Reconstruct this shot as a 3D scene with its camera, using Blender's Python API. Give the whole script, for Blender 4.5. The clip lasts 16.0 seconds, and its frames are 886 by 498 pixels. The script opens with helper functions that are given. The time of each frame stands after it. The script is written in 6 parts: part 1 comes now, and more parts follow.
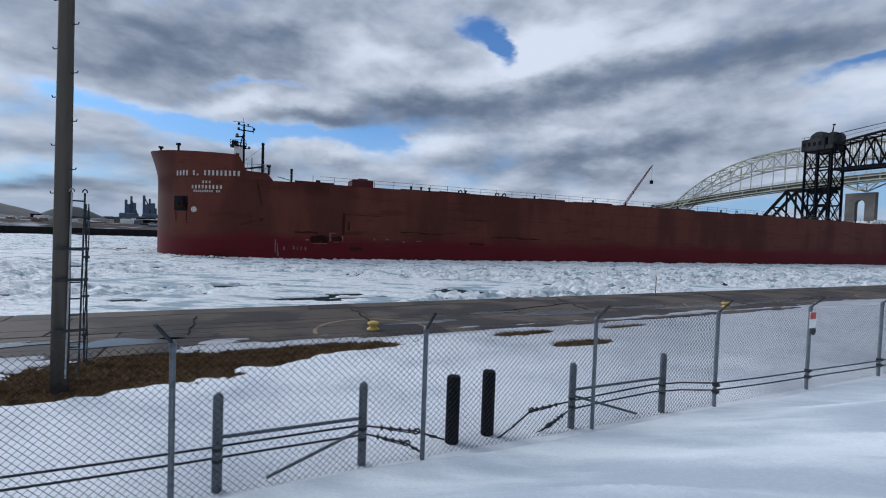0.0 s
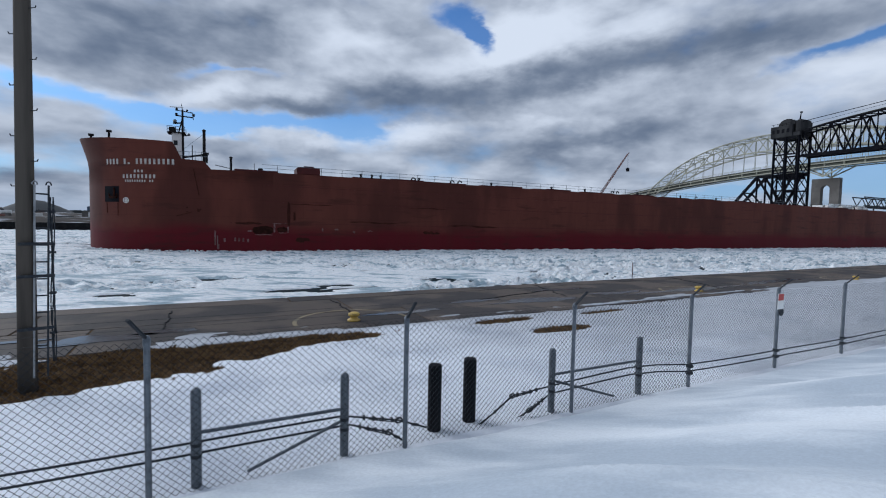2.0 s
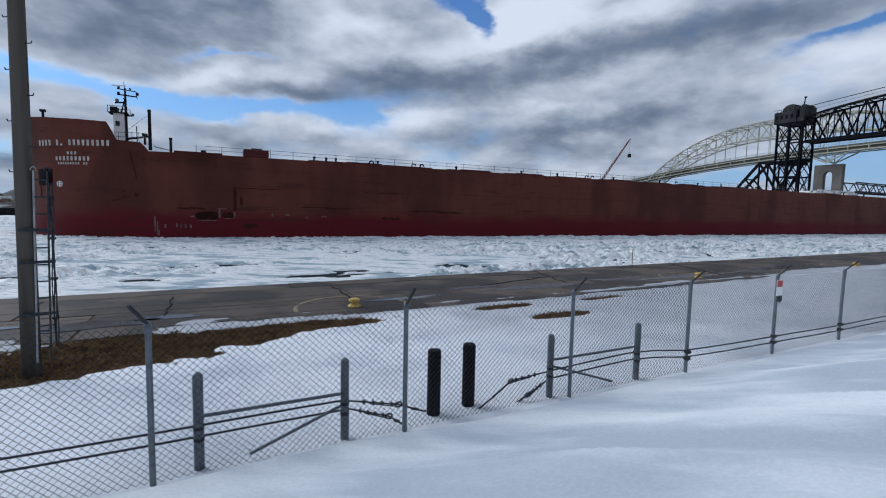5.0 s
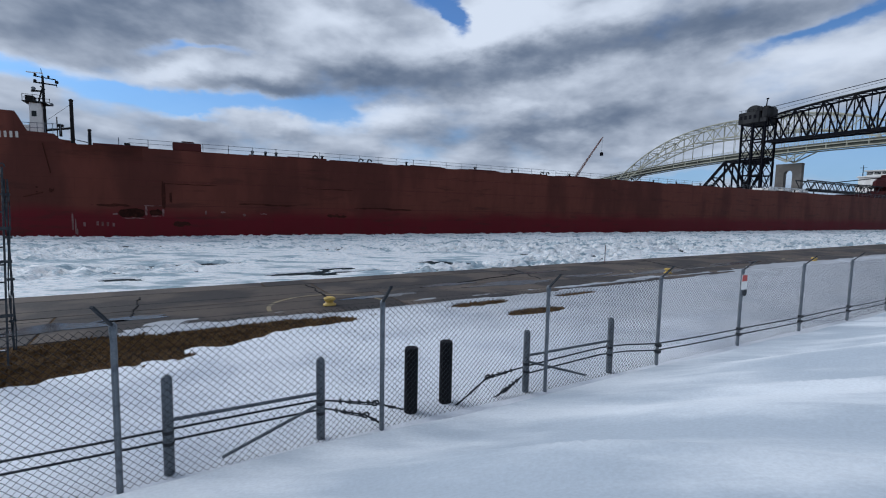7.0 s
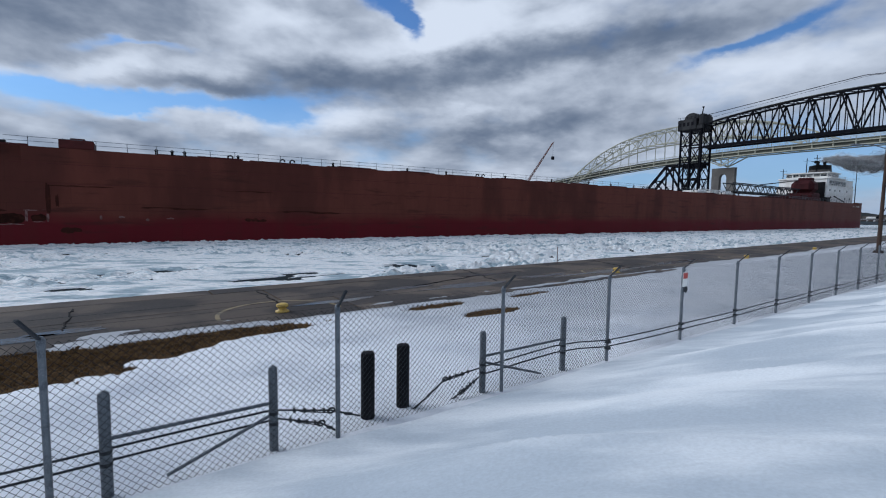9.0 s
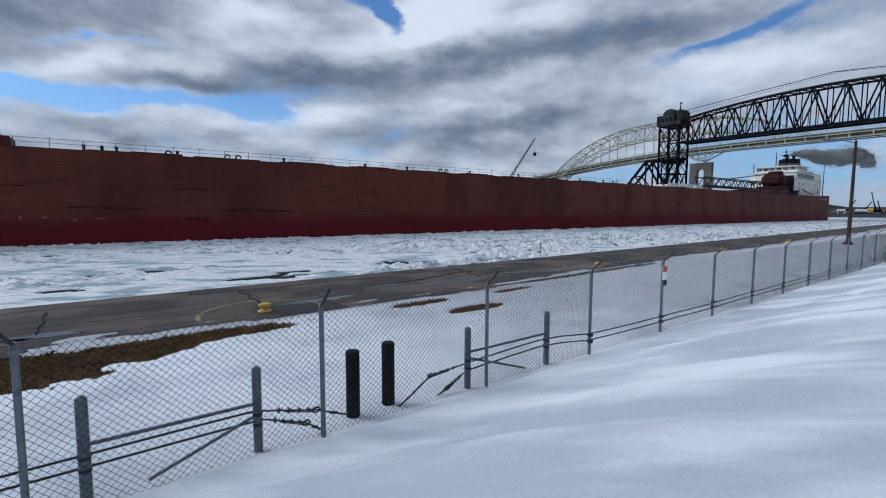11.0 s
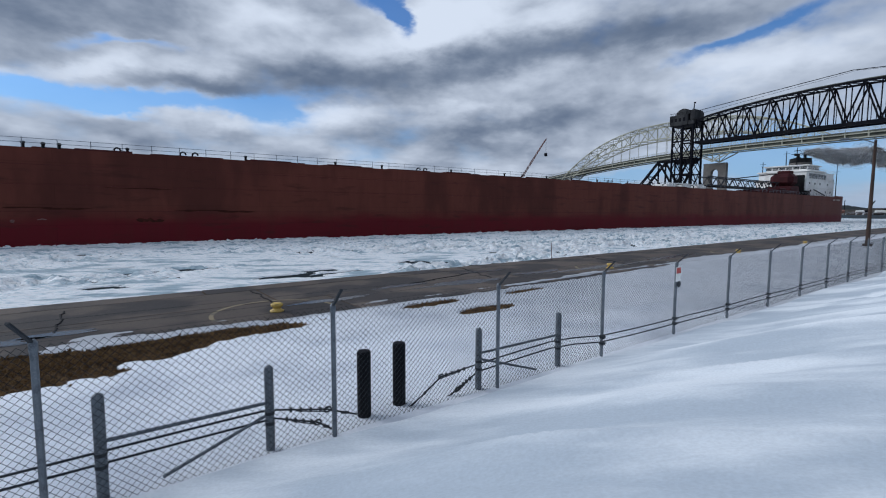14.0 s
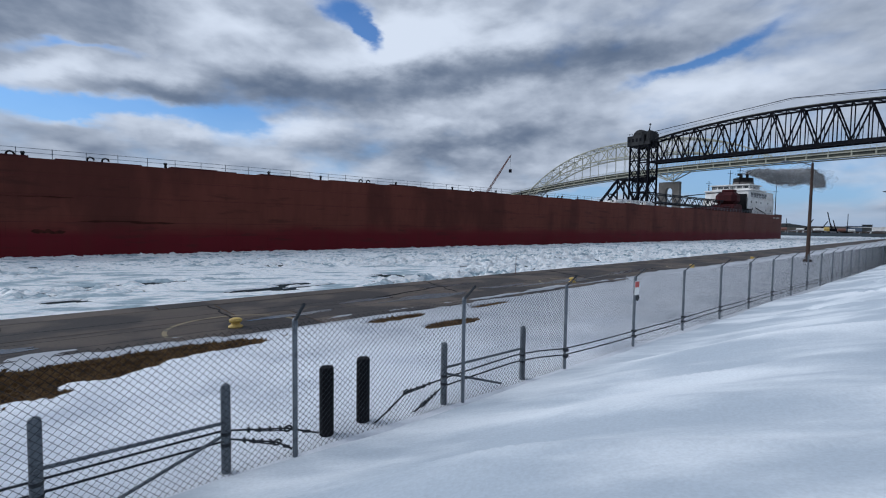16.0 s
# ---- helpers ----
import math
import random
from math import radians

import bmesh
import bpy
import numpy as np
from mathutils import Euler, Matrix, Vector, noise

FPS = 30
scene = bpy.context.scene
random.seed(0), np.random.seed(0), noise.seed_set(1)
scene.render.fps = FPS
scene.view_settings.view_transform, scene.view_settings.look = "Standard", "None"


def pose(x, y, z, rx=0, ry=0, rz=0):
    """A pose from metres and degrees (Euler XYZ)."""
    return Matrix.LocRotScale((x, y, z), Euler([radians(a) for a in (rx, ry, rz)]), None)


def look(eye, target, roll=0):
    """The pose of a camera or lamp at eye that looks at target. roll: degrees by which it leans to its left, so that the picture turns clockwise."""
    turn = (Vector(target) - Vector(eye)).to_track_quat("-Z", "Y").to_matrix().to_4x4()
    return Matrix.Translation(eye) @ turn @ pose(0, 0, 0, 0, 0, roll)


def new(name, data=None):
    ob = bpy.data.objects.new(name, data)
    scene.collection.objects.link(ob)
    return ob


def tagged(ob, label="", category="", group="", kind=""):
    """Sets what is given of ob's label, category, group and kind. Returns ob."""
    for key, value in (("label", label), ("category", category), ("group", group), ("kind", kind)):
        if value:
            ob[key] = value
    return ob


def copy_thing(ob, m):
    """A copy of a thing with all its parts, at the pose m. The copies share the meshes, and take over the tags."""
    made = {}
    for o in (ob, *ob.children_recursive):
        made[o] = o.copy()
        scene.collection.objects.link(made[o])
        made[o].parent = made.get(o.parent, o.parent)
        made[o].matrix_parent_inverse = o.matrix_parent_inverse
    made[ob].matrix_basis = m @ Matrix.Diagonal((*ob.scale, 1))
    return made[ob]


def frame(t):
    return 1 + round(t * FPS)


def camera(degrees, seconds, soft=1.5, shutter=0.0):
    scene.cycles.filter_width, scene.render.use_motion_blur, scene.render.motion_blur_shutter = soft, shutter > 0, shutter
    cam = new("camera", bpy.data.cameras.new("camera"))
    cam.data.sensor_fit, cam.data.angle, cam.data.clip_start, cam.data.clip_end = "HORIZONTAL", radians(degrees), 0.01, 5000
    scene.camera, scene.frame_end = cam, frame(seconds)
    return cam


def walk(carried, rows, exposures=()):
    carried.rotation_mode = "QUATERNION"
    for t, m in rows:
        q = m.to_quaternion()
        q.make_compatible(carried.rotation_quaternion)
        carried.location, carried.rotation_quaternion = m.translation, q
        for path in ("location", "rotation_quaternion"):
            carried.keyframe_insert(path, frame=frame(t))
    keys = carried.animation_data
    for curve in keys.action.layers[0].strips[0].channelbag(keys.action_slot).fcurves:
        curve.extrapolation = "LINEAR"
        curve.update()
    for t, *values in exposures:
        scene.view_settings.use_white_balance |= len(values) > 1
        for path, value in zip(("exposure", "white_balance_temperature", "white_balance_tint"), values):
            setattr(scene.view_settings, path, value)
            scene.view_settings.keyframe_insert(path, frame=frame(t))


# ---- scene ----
cam = camera(88.65, 16.0, soft=1.1)
# the eye stands on the snow bank, 3 m over the quay; it turns and sways by a few centimetres
# time, yaw, pitch, roll, and the sway in x, y, z
TURNS = (
    (0, -0.20, -1.76, -1.94, -0.027, -0.005, 0.012),
    (0.5, -1.96, -2.00, -1.64, -0.031, 0.009, -0.003),
    (1, -3.57, -2.39, -1.34, -0.016, 0.007, -0.004),
    (1.5, -4.02, -2.73, -1.15, -0.009, 0.004, 0.004),
    (2, -2.72, -3.01, -1.15, -0.014, 0.003, 0.004),
    (2.5, -0.27, -3.36, -1.25, -0.004, -0.001, 0.001),
    (3, 1.51, -3.92, -1.29, -0.014, -0.010, 0.007),
    (3.5, 1.49, -4.23, -1.54, -0.008, 0.006, 0.004),
    (4, -0.16, -4.37, -1.55, 0.005, -0.004, 0.006),
    (6.5, -4.46, -5.11, -1.05, -0.005, -0.003, -0.000),
    (7, -5.70, -4.98, -1.13, -0.003, 0.008, -0.002),
    (7.5, -7.20, -4.82, -1.12, 0.004, 0.017, -0.007),
    (8, -8.60, -4.69, -1.08, 0.007, 0.017, -0.001),
    (8.5, -10.09, -4.61, -0.94, 0.008, 0.014, 0.002),
    (9, -11.23, -4.49, -0.77, 0.012, 0.000, -0.005),
    (9.5, -12.22, -4.52, -0.57, 0.012, -0.017, -0.001),
    (12, -13.40, -5.03, -0.18, 0.014, -0.007, -0.003),
    (12.5, -12.91, -5.05, -0.10, 0.007, -0.010, -0.002),
    (13, -12.35, -5.03, -0.04, 0.012, -0.015, -0.001),
    (13.5, -12.11, -4.94, -0.07, 0.008, -0.007, -0.003),
    (14, -12.01, -4.79, -0.23, 0.002, 0.000, -0.005),
    (14.5, -12.06, -4.55, -0.56, -0.002, 0.011, -0.002),
    (15, -12.39, -4.19, -0.76, 0.002, 0.016, -0.000),
    (15.5, -13.62, -3.60, -0.86, 0.000, 0.013, -0.007),
    (16, -16.31, -2.97, -0.78, 0.002, 0.007, -0.011),)
walk(cam, [(t, pose(dx, dy, 3.0 + dz, 90 + pitch, roll, yaw)) for t, yaw, pitch, roll, dx, dy, dz in TURNS],
     exposures=((0.0, -0.07, 5760, 10), (16.0, -0.07, 5760, 10)))

WATER = -1.15
QUAY = radians(25.3)      # the quay's edge
FENCE = radians(23.7)     # the fence line
SHIP = 22.37              # the ship's course, degrees


# ---- small tools ----
def along(s, n, z=0.0, a=QUAY):
    return Vector((s * math.cos(a) - n * math.sin(a), s * math.sin(a) + n * math.cos(a), z))


def part(name, bm, material, parent=None, label="", smooth=False):
    me = bpy.data.meshes.new(name)
    bm.to_mesh(me)
    bm.free()
    me.materials.append(material)
    if smooth:
        me.shade_smooth()
    ob = new(name, me)
    ob.parent = parent
    if label:
        ob["label"] = label
    return ob


def shared(name, me, parent, m):
    ob = new(name, me)
    ob.parent = parent
    ob.matrix_basis = m
    return ob


def grid_mesh(name, verts, faces, material, parent=None, smooth=True):
    me = bpy.data.meshes.new(name)
    me.from_pydata(verts, [], faces)
    me.materials.append(material)
    if smooth:
        me.shade_smooth()
    ob = new(name, me)
    ob.parent = parent
    return ob


def empty(name, m=None):
    ob = new(name)
    if m is not None:
        ob.matrix_basis = m
    return ob


def box(bm, x0, x1, y0, y1, z0, z1, m=None, bevel=0.0):
    vs = [bm.verts.new((x, y, z)) for z in (z0, z1) for y in (y0, y1) for x in (x0, x1)]
    fs = [bm.faces.new([vs[i] for i in f]) for f in
          ((0, 2, 3, 1), (4, 5, 7, 6), (0, 1, 5, 4), (2, 6, 7, 3), (0, 4, 6, 2), (1, 3, 7, 5))]
    if bevel:
        es = list({e for f in fs for e in f.edges})
        got = bmesh.ops.bevel(bm, geom=es, offset=bevel, segments=1, affect="EDGES")
        vs = list({v for f in got["faces"] for v in f.verts} | {v for v in vs if v.is_valid})
    if m is not None:
        for v in vs:
            v.co = m @ v.co
    return vs


def tube(bm, a, b, r, r2=None, sides=8, cap=True):
    a, b = Vector(a), Vector(b)
    r2 = r if r2 is None else r2
    w = (b - a).normalized()
    p = w.orthogonal().normalized()
    q = w.cross(p)
    ring = lambda c, k: [bm.verts.new(c + k * (math.cos(2 * math.pi * i / sides) * p + math.sin(2 * math.pi * i / sides) * q))
                         for i in range(sides)]
    lo, hi = ring(a, r), ring(b, r2)
    for i in range(sides):
        bm.faces.new((lo[i], lo[(i + 1) % sides], hi[(i + 1) % sides], hi[i]))
    if cap:
        bm.faces.new(lo[::-1])
        bm.faces.new(hi)


def polytube(bm, pts, r, sides=6):
    """One tube through all the points."""
    pts = [Vector(p) for p in pts]
    rings = []
    for i, c in enumerate(pts):
        w = (pts[min(i + 1, len(pts) - 1)] - pts[max(i - 1, 0)]).normalized()
        p = w.cross(Vector((0, 0, 1)))
        p = (p if p.length > 1e-3 else Vector((1, 0, 0))).normalized()
        q = p.cross(w)
        rings.append([bm.verts.new(c + r * (math.cos(2 * math.pi * k / sides) * p + math.sin(2 * math.pi * k / sides) * q)) for k in range(sides)])
    for lo, hi in zip(rings, rings[1:]):
        for k in range(sides):
            bm.faces.new((lo[k], lo[(k + 1) % sides], hi[(k + 1) % sides], hi[k]))
    bm.faces.new(rings[0][::-1])
    bm.faces.new(rings[-1])


def bar(bm, a, b, w, h, up=(0, 0, 1)):
    """A rectangular bar from a to b, w wide and h deep."""
    a, b = Vector(a), Vector(b)
    d = (b - a).normalized()
    side = d.cross(Vector(up))
    side = (side if side.length > 1e-3 else d.orthogonal()).normalized()
    top = side.cross(d)
    vs = [bm.verts.new(c + side * (i * w / 2) + top * (j * h / 2)) for c in (a, b) for i, j in ((-1, -1), (1, -1), (1, 1), (-1, 1))]
    for f in ((0, 1, 2, 3), (7, 6, 5, 4), (0, 4, 5, 1), (1, 5, 6, 2), (2, 6, 7, 3), (3, 7, 4, 0)):
        bm.faces.new([vs[i] for i in f])


def turned(bm, profile, sides=16, centre=(0, 0, 0)):
    """A solid of revolution from (radius, height) pairs."""
    rings = []
    for r, z in profile:
        rings.append([bm.verts.new((centre[0] + r * math.cos(2 * math.pi * i / sides),
                                    centre[1] + r * math.sin(2 * math.pi * i / sides), centre[2] + z)) for i in range(sides)])
    for lo, hi in zip(rings, rings[1:]):
        for i in range(sides):
            bm.faces.new((lo[i], lo[(i + 1) % sides], hi[(i + 1) % sides], hi[i]))
    bm.faces.new(rings[0][::-1])
    bm.faces.new(rings[-1])


def rand2(ix, iy, k=0):
    h = np.sin(ix * 127.1 + iy * 311.7 + k * 74.7) * 43758.5453
    return h - np.floor(h)


def vnoise(x, y, k=0):
    ix, iy = np.floor(x), np.floor(y)
    fx, fy = x - ix, y - iy
    fx, fy = fx * fx * (3 - 2 * fx), fy * fy * (3 - 2 * fy)
    a, b = rand2(ix, iy, k), rand2(ix + 1, iy, k)
    c, d = rand2(ix, iy + 1, k), rand2(ix + 1, iy + 1, k)
    return (a + (b - a) * fx) * (1 - fy) + (c + (d - c) * fx) * fy - 0.5


def fbm(x, y, octaves=4, k=0):
    return sum(vnoise(x * 2 ** i + 17.3 * i, y * 2 ** i - 9.1 * i, k + i) / 2 ** i for i in range(octaves))


def smooth(a, b, x):
    t = np.clip((x - a) / (b - a), 0, 1)
    return t * t * (3 - 2 * t)


def steps(*runs):
    """Values over runs of (start, end, step), joined."""
    out = []
    for a, b, d in runs:
        out += list(np.arange(a, b - d * 0.3, d))
    return np.array(out + [runs[-1][1]])


def sheet(name, s, n, height, material, a, parent=None):
    S, N = np.meshgrid(s, n)
    Z = height(S, N)
    X, Y = S * math.cos(a) - N * math.sin(a), S * math.sin(a) + N * math.cos(a)
    w = len(s)
    idx = np.arange(len(s) * len(n)).reshape(len(n), w)
    faces = np.stack([idx[:-1, :-1], idx[:-1, 1:], idx[1:, 1:], idx[1:, :-1]], -1).reshape(-1, 4)
    return grid_mesh(name, np.stack([X, Y, Z], -1).reshape(-1, 3).tolist(), faces.tolist(), material, parent)


# ---- sky and light ----
SUN_AZ, SUN_EL = -62.0, 26.0     # compass from the y axis, to the right


def sky():
    world = bpy.data.worlds.new("sky")
    scene.world = world
    world.use_nodes = True
    nt = world.node_tree
    nt.nodes.clear()
    N = nt.nodes.new

    def wire(sock, v):
        if hasattr(v, "is_linked"):
            nt.links.new(v, sock)
        else:
            sock.default_value = v

    def mth(op, a, b=0.0, c=0.0, clamp=False):
        m = N("ShaderNodeMath")
        m.operation, m.use_clamp = op, clamp
        for i, v in enumerate((a, b, c)):
            wire(m.inputs[i], v)
        return m.outputs[0]

    def ramp(v, a, b, lo=0.0, hi=1.0):
        m = N("ShaderNodeMapRange")
        m.interpolation_type = "SMOOTHSTEP"
        for i, x in enumerate((v, a, b, lo, hi)):
            wire(m.inputs[i], x)
        return m.outputs[0]

    def mix(f, a, b):
        m = N("ShaderNodeMix")
        m.data_type = "RGBA"
        wire(m.inputs[0], f), wire(m.inputs[6], a), wire(m.inputs[7], b)
        return m.outputs[2]

    def noise_at(v, scale, detail=6.0, rough=0.55, warp=0.0):
        m = N("ShaderNodeTexNoise")
        wire(m.inputs["Vector"], v)
        m.inputs["Scale"].default_value, m.inputs["Detail"].default_value = scale, detail
        m.inputs["Roughness"].default_value, m.inputs["Distortion"].default_value = rough, warp
        return m.outputs["Fac"]

    def shifted(v, k):
        m = N("ShaderNodeVectorMath")
        m.operation = "ADD"
        wire(m.inputs[0], v)
        m.inputs[1].default_value = (k, -k, 0.5 * k)
        return m.outputs[0]

    d = N("ShaderNodeTexCoord").outputs["Generated"]
    sep = N("ShaderNodeSeparateXYZ")
    nt.links.new(d, sep.inputs[0])
    x, y, z = sep.outputs
    # clouds lie in a flat layer: their plan coordinates
    up = mth("ADD", mth("MAXIMUM", z, 0.0), 0.16)
    px, py = mth("DIVIDE", x, up), mth("DIVIDE", y, up)
    cmb = N("ShaderNodeCombineXYZ")
    wire(cmb.inputs[0], px), wire(cmb.inputs[1], py), wire(cmb.inputs[2], 0.37)
    plan = cmb.outputs[0]
    az = mth("MULTIPLY", mth("ARCTAN2", x, y), 57.2958)
    el = mth("MULTIPLY", mth("ARCSINE", z), 57.2958)
    el0 = el
    # cloud noise is drawn out along the horizon
    flat = N("ShaderNodeVectorMath")
    flat.operation = "MULTIPLY"
    wire(flat.inputs[0], d)
    flat.inputs[1].default_value = (1.0, 1.0, 2.1)
    lay = flat.outputs[0]
    # ragged edges: the heaps' own coordinates are stirred
    az = mth("ADD", az, mth("MULTIPLY", mth("SUBTRACT", noise_at(lay, 4.5, 5.0, 0.55), 0.5), 13.0))
    el = mth("ADD", el0, mth("MULTIPLY", mth("SUBTRACT", noise_at(shifted(lay, 3.7), 5.0, 6.0, 0.58), 0.5), 5.5))

    def heaps(rows, start):
        """Adds soft heaps and gaps at (azimuth, elevation, half length, half height, tilt, weight)."""
        for a0, e0, w, h, tilt, k in rows:
            c, q = math.cos(radians(tilt)), math.sin(radians(tilt))
            da, de = mth("SUBTRACT", az, a0), mth("SUBTRACT", el, e0)
            u = mth("ADD", mth("MULTIPLY", da, c / w), mth("MULTIPLY", de, q / w))
            v = mth("ADD", mth("MULTIPLY", da, -q / h), mth("MULTIPLY", de, c / h))
            r2 = mth("ADD", mth("MULTIPLY", u, u), mth("MULTIPLY", v, v))
            start = mth("ADD", start, mth("MULTIPLY", mth("POWER", 2.718, mth("MULTIPLY", r2, -1.0)), k))
        return start

    def billow(up):
        """Cauliflower heads: rounded lumps at two sizes, sampled a little way up."""
        v = N("ShaderNodeVectorMath")
        v.operation = "ADD"
        wire(v.inputs[0], lay)
        v.inputs[1].default_value = (-0.4 * up, 0, up)
        fine = noise_at(v.outputs[0], 7.0, 8.0, 0.54, 0.2)
        puff = mth("ABSOLUTE", mth("SUBTRACT", noise_at(v.outputs[0], 5.5, 4.0, 0.5), 0.5))
        return mth("SUBTRACT", mth("MULTIPLY", mth("SUBTRACT", fine, 0.5), 0.75), mth("MULTIPLY", puff, 1.1))

    plan_noise = mth("ADD", mth("MULTIPLY", mth("SUBTRACT", noise_at(plan, 1.1, 6.0, 0.52, 0.3), 0.5), 0.9), 0.44)
    ground = heaps(CLOUDS, plan_noise)
    here, above = billow(0.0), billow(0.05)
    cover = mth("ADD", ground, here)
    mask = ramp(cover, -0.28, 0.42, 0.07, 1.0)
    # tops catch the light, bases lie grey; low rows repeat towards the horizon
    rows_far = mth("SUBTRACT", noise_at(shifted(plan, 2.3), 1.5, 5.0, 0.5, 0.2), 0.5)
    shade = mth("ADD", 0.46, mth("MULTIPLY", mth("SUBTRACT", here, above), 0.85))
    shade = mth("ADD", shade, mth("MULTIPLY", rows_far, ramp(el0, 20.0, 7.0, 0.3, 0.85)))
    shade = heaps(LIT, shade)
    # thin edges let the light through
    shade = mth("ADD", shade, ramp(cover, 0.50, 0.05, 0.0, 0.14))
    lit = ramp(shade, -0.08, 1.10)
    cloud = mix(lit, (1.55, 1.95, 2.65, 1), (8.6, 8.9, 9.3, 1))
    tex = N("ShaderNodeTexSky")
    tex.sky_type, tex.sun_disc = "NISHITA", False
    tex.sun_elevation, tex.sun_rotation = radians(SUN_EL), radians(SUN_AZ)
    tex.air_density, tex.dust_density, tex.ozone_density = 1.0, 0.6, 2.5
    blue = tex.outputs[0]
    tone = N("ShaderNodeMix")
    tone.data_type, tone.blend_type = "RGBA", "MULTIPLY"
    tone.inputs[0].default_value = 1.0
    wire(tone.inputs[6], blue), wire(tone.inputs[7], (0.55, 0.95, 1.35, 1))
    blue = tone.outputs[2]
    # a thin veil pales the blue towards the horizon
    blue = mix(ramp(el0, 22.0, 1.0, 0.0, 0.7), blue, (4.2, 6.0, 8.0, 1))
    col = mix(mask, blue, cloud)
    col = mix(ramp(el0, 4.0, -1.0), col, (4.3, 5.0, 6.0, 1))
    bg = N("ShaderNodeBackground")
    wire(bg.inputs[0], col)
    bg.inputs[1].default_value = 0.088
    out = N("ShaderNodeOutputWorld")
    nt.links.new(bg.outputs[0], out.inputs[0])

    lamp = bpy.data.lights.new("sun", "SUN")
    lamp.energy, lamp.angle, lamp.color = 2.0, radians(36), (1.0, 0.96, 0.90)
    sun = new("sun", lamp)
    a, e = radians(SUN_AZ), radians(SUN_EL)
    sun.matrix_basis = look((0, 0, 60), (-60 * math.sin(a) * math.cos(e), -60 * math.cos(a) * math.cos(e), 60 - 60 * math.sin(e)))


CLOUDS = ((6.3, 22.4, 2.6, 1.3, -52, -1.3), (3.0, 24.6, 2.6, 1.3, -29, -0.7), (-17.1, 11.3, 10.9, 1.0, 7, -0.85), (-8.3, 11.1, 3.9, 0.8, -8, -0.8),
        (-22.7, 16.4, 8.4, 0.7, 9, -0.3), (-37.6, 11.6, 3.3, 0.9, -10, -0.8), (-24.5, 10.0, 3.7, 0.7, 1, -0.7), (48.3, 18.0, 6.0, 0.9, 14, -0.68),
        (40.0, 16.4, 6.1, 0.7, 13, -0.6), (50.4, 4.8, 9.5, 2.4, -5, -1.0), (-27.4, 10.7, 6.2, 0.7, 1, -0.9), (-21.1, 16.5, 2.5, 0.5, 13, -0.4),
        (33.4, 3.9, 4.5, 1.0, 5, -1), (-43.3, 4.3, 6.0, 1.3, 5, -0.5), (12.7, 21.1, 8.1, 3.6, 10, 0.6), (-8.4, 19.4, 9.1, 3.1, -6, 0.5),
        (27.8, 14.6, 11.5, 2.6, 7, 0.6), (-32.2, 17.6, 15.4, 3.2, 11, 0.35))
LIT = ((11.7, 21.8, 8.0, 2.9, 14, 0.95), (9.1, 20.0, 3.0, 1.6, 10, 0.3), (24.7, 22.1, 6.7, 1.4, 6, 0.4), (-9.1, 20.7, 7.0, 2.3, -9, 0.42),
       (-19.6, 14.9, 8.1, 1.4, 16, 0.36), (-25.1, 13.2, 5.6, 0.8, 11, 0.3), (-0.6, 11.0, 5.6, 0.9, 4, 0.46), (-11.7, 9.8, 6.9, 0.8, 4, 0.3),
       (13.7, 12.6, 5.1, 0.6, 4, 0.22), (22.3, 15.1, 8.1, 1.6, -0, 0.22), (45.7, 14.7, 9.6, 2.2, 3, 0.42), (-44.5, 13.0, 3.0, 2.5, -27, 0.2),
       (-33.3, 11.7, 2.6, 0.9, -5, 0.25), (1.1, 15.4, 11.0, 2.2, 6, -0.42), (18.6, 17.5, 9.5, 2.1, 14, -0.44), (34.0, 19.0, 7.3, 1.6, 4, -0.45),
       (-14.4, 13.5, 8.2, 1.2, -1, -0.28), (-29.0, 18.2, 12.1, 2.8, 11, -0.3), (18.3, 10.2, 12.4, 1.4, 8, -0.38), (-43.3, 3.2, 6.9, 1.2, 4, -0.4))
sky()


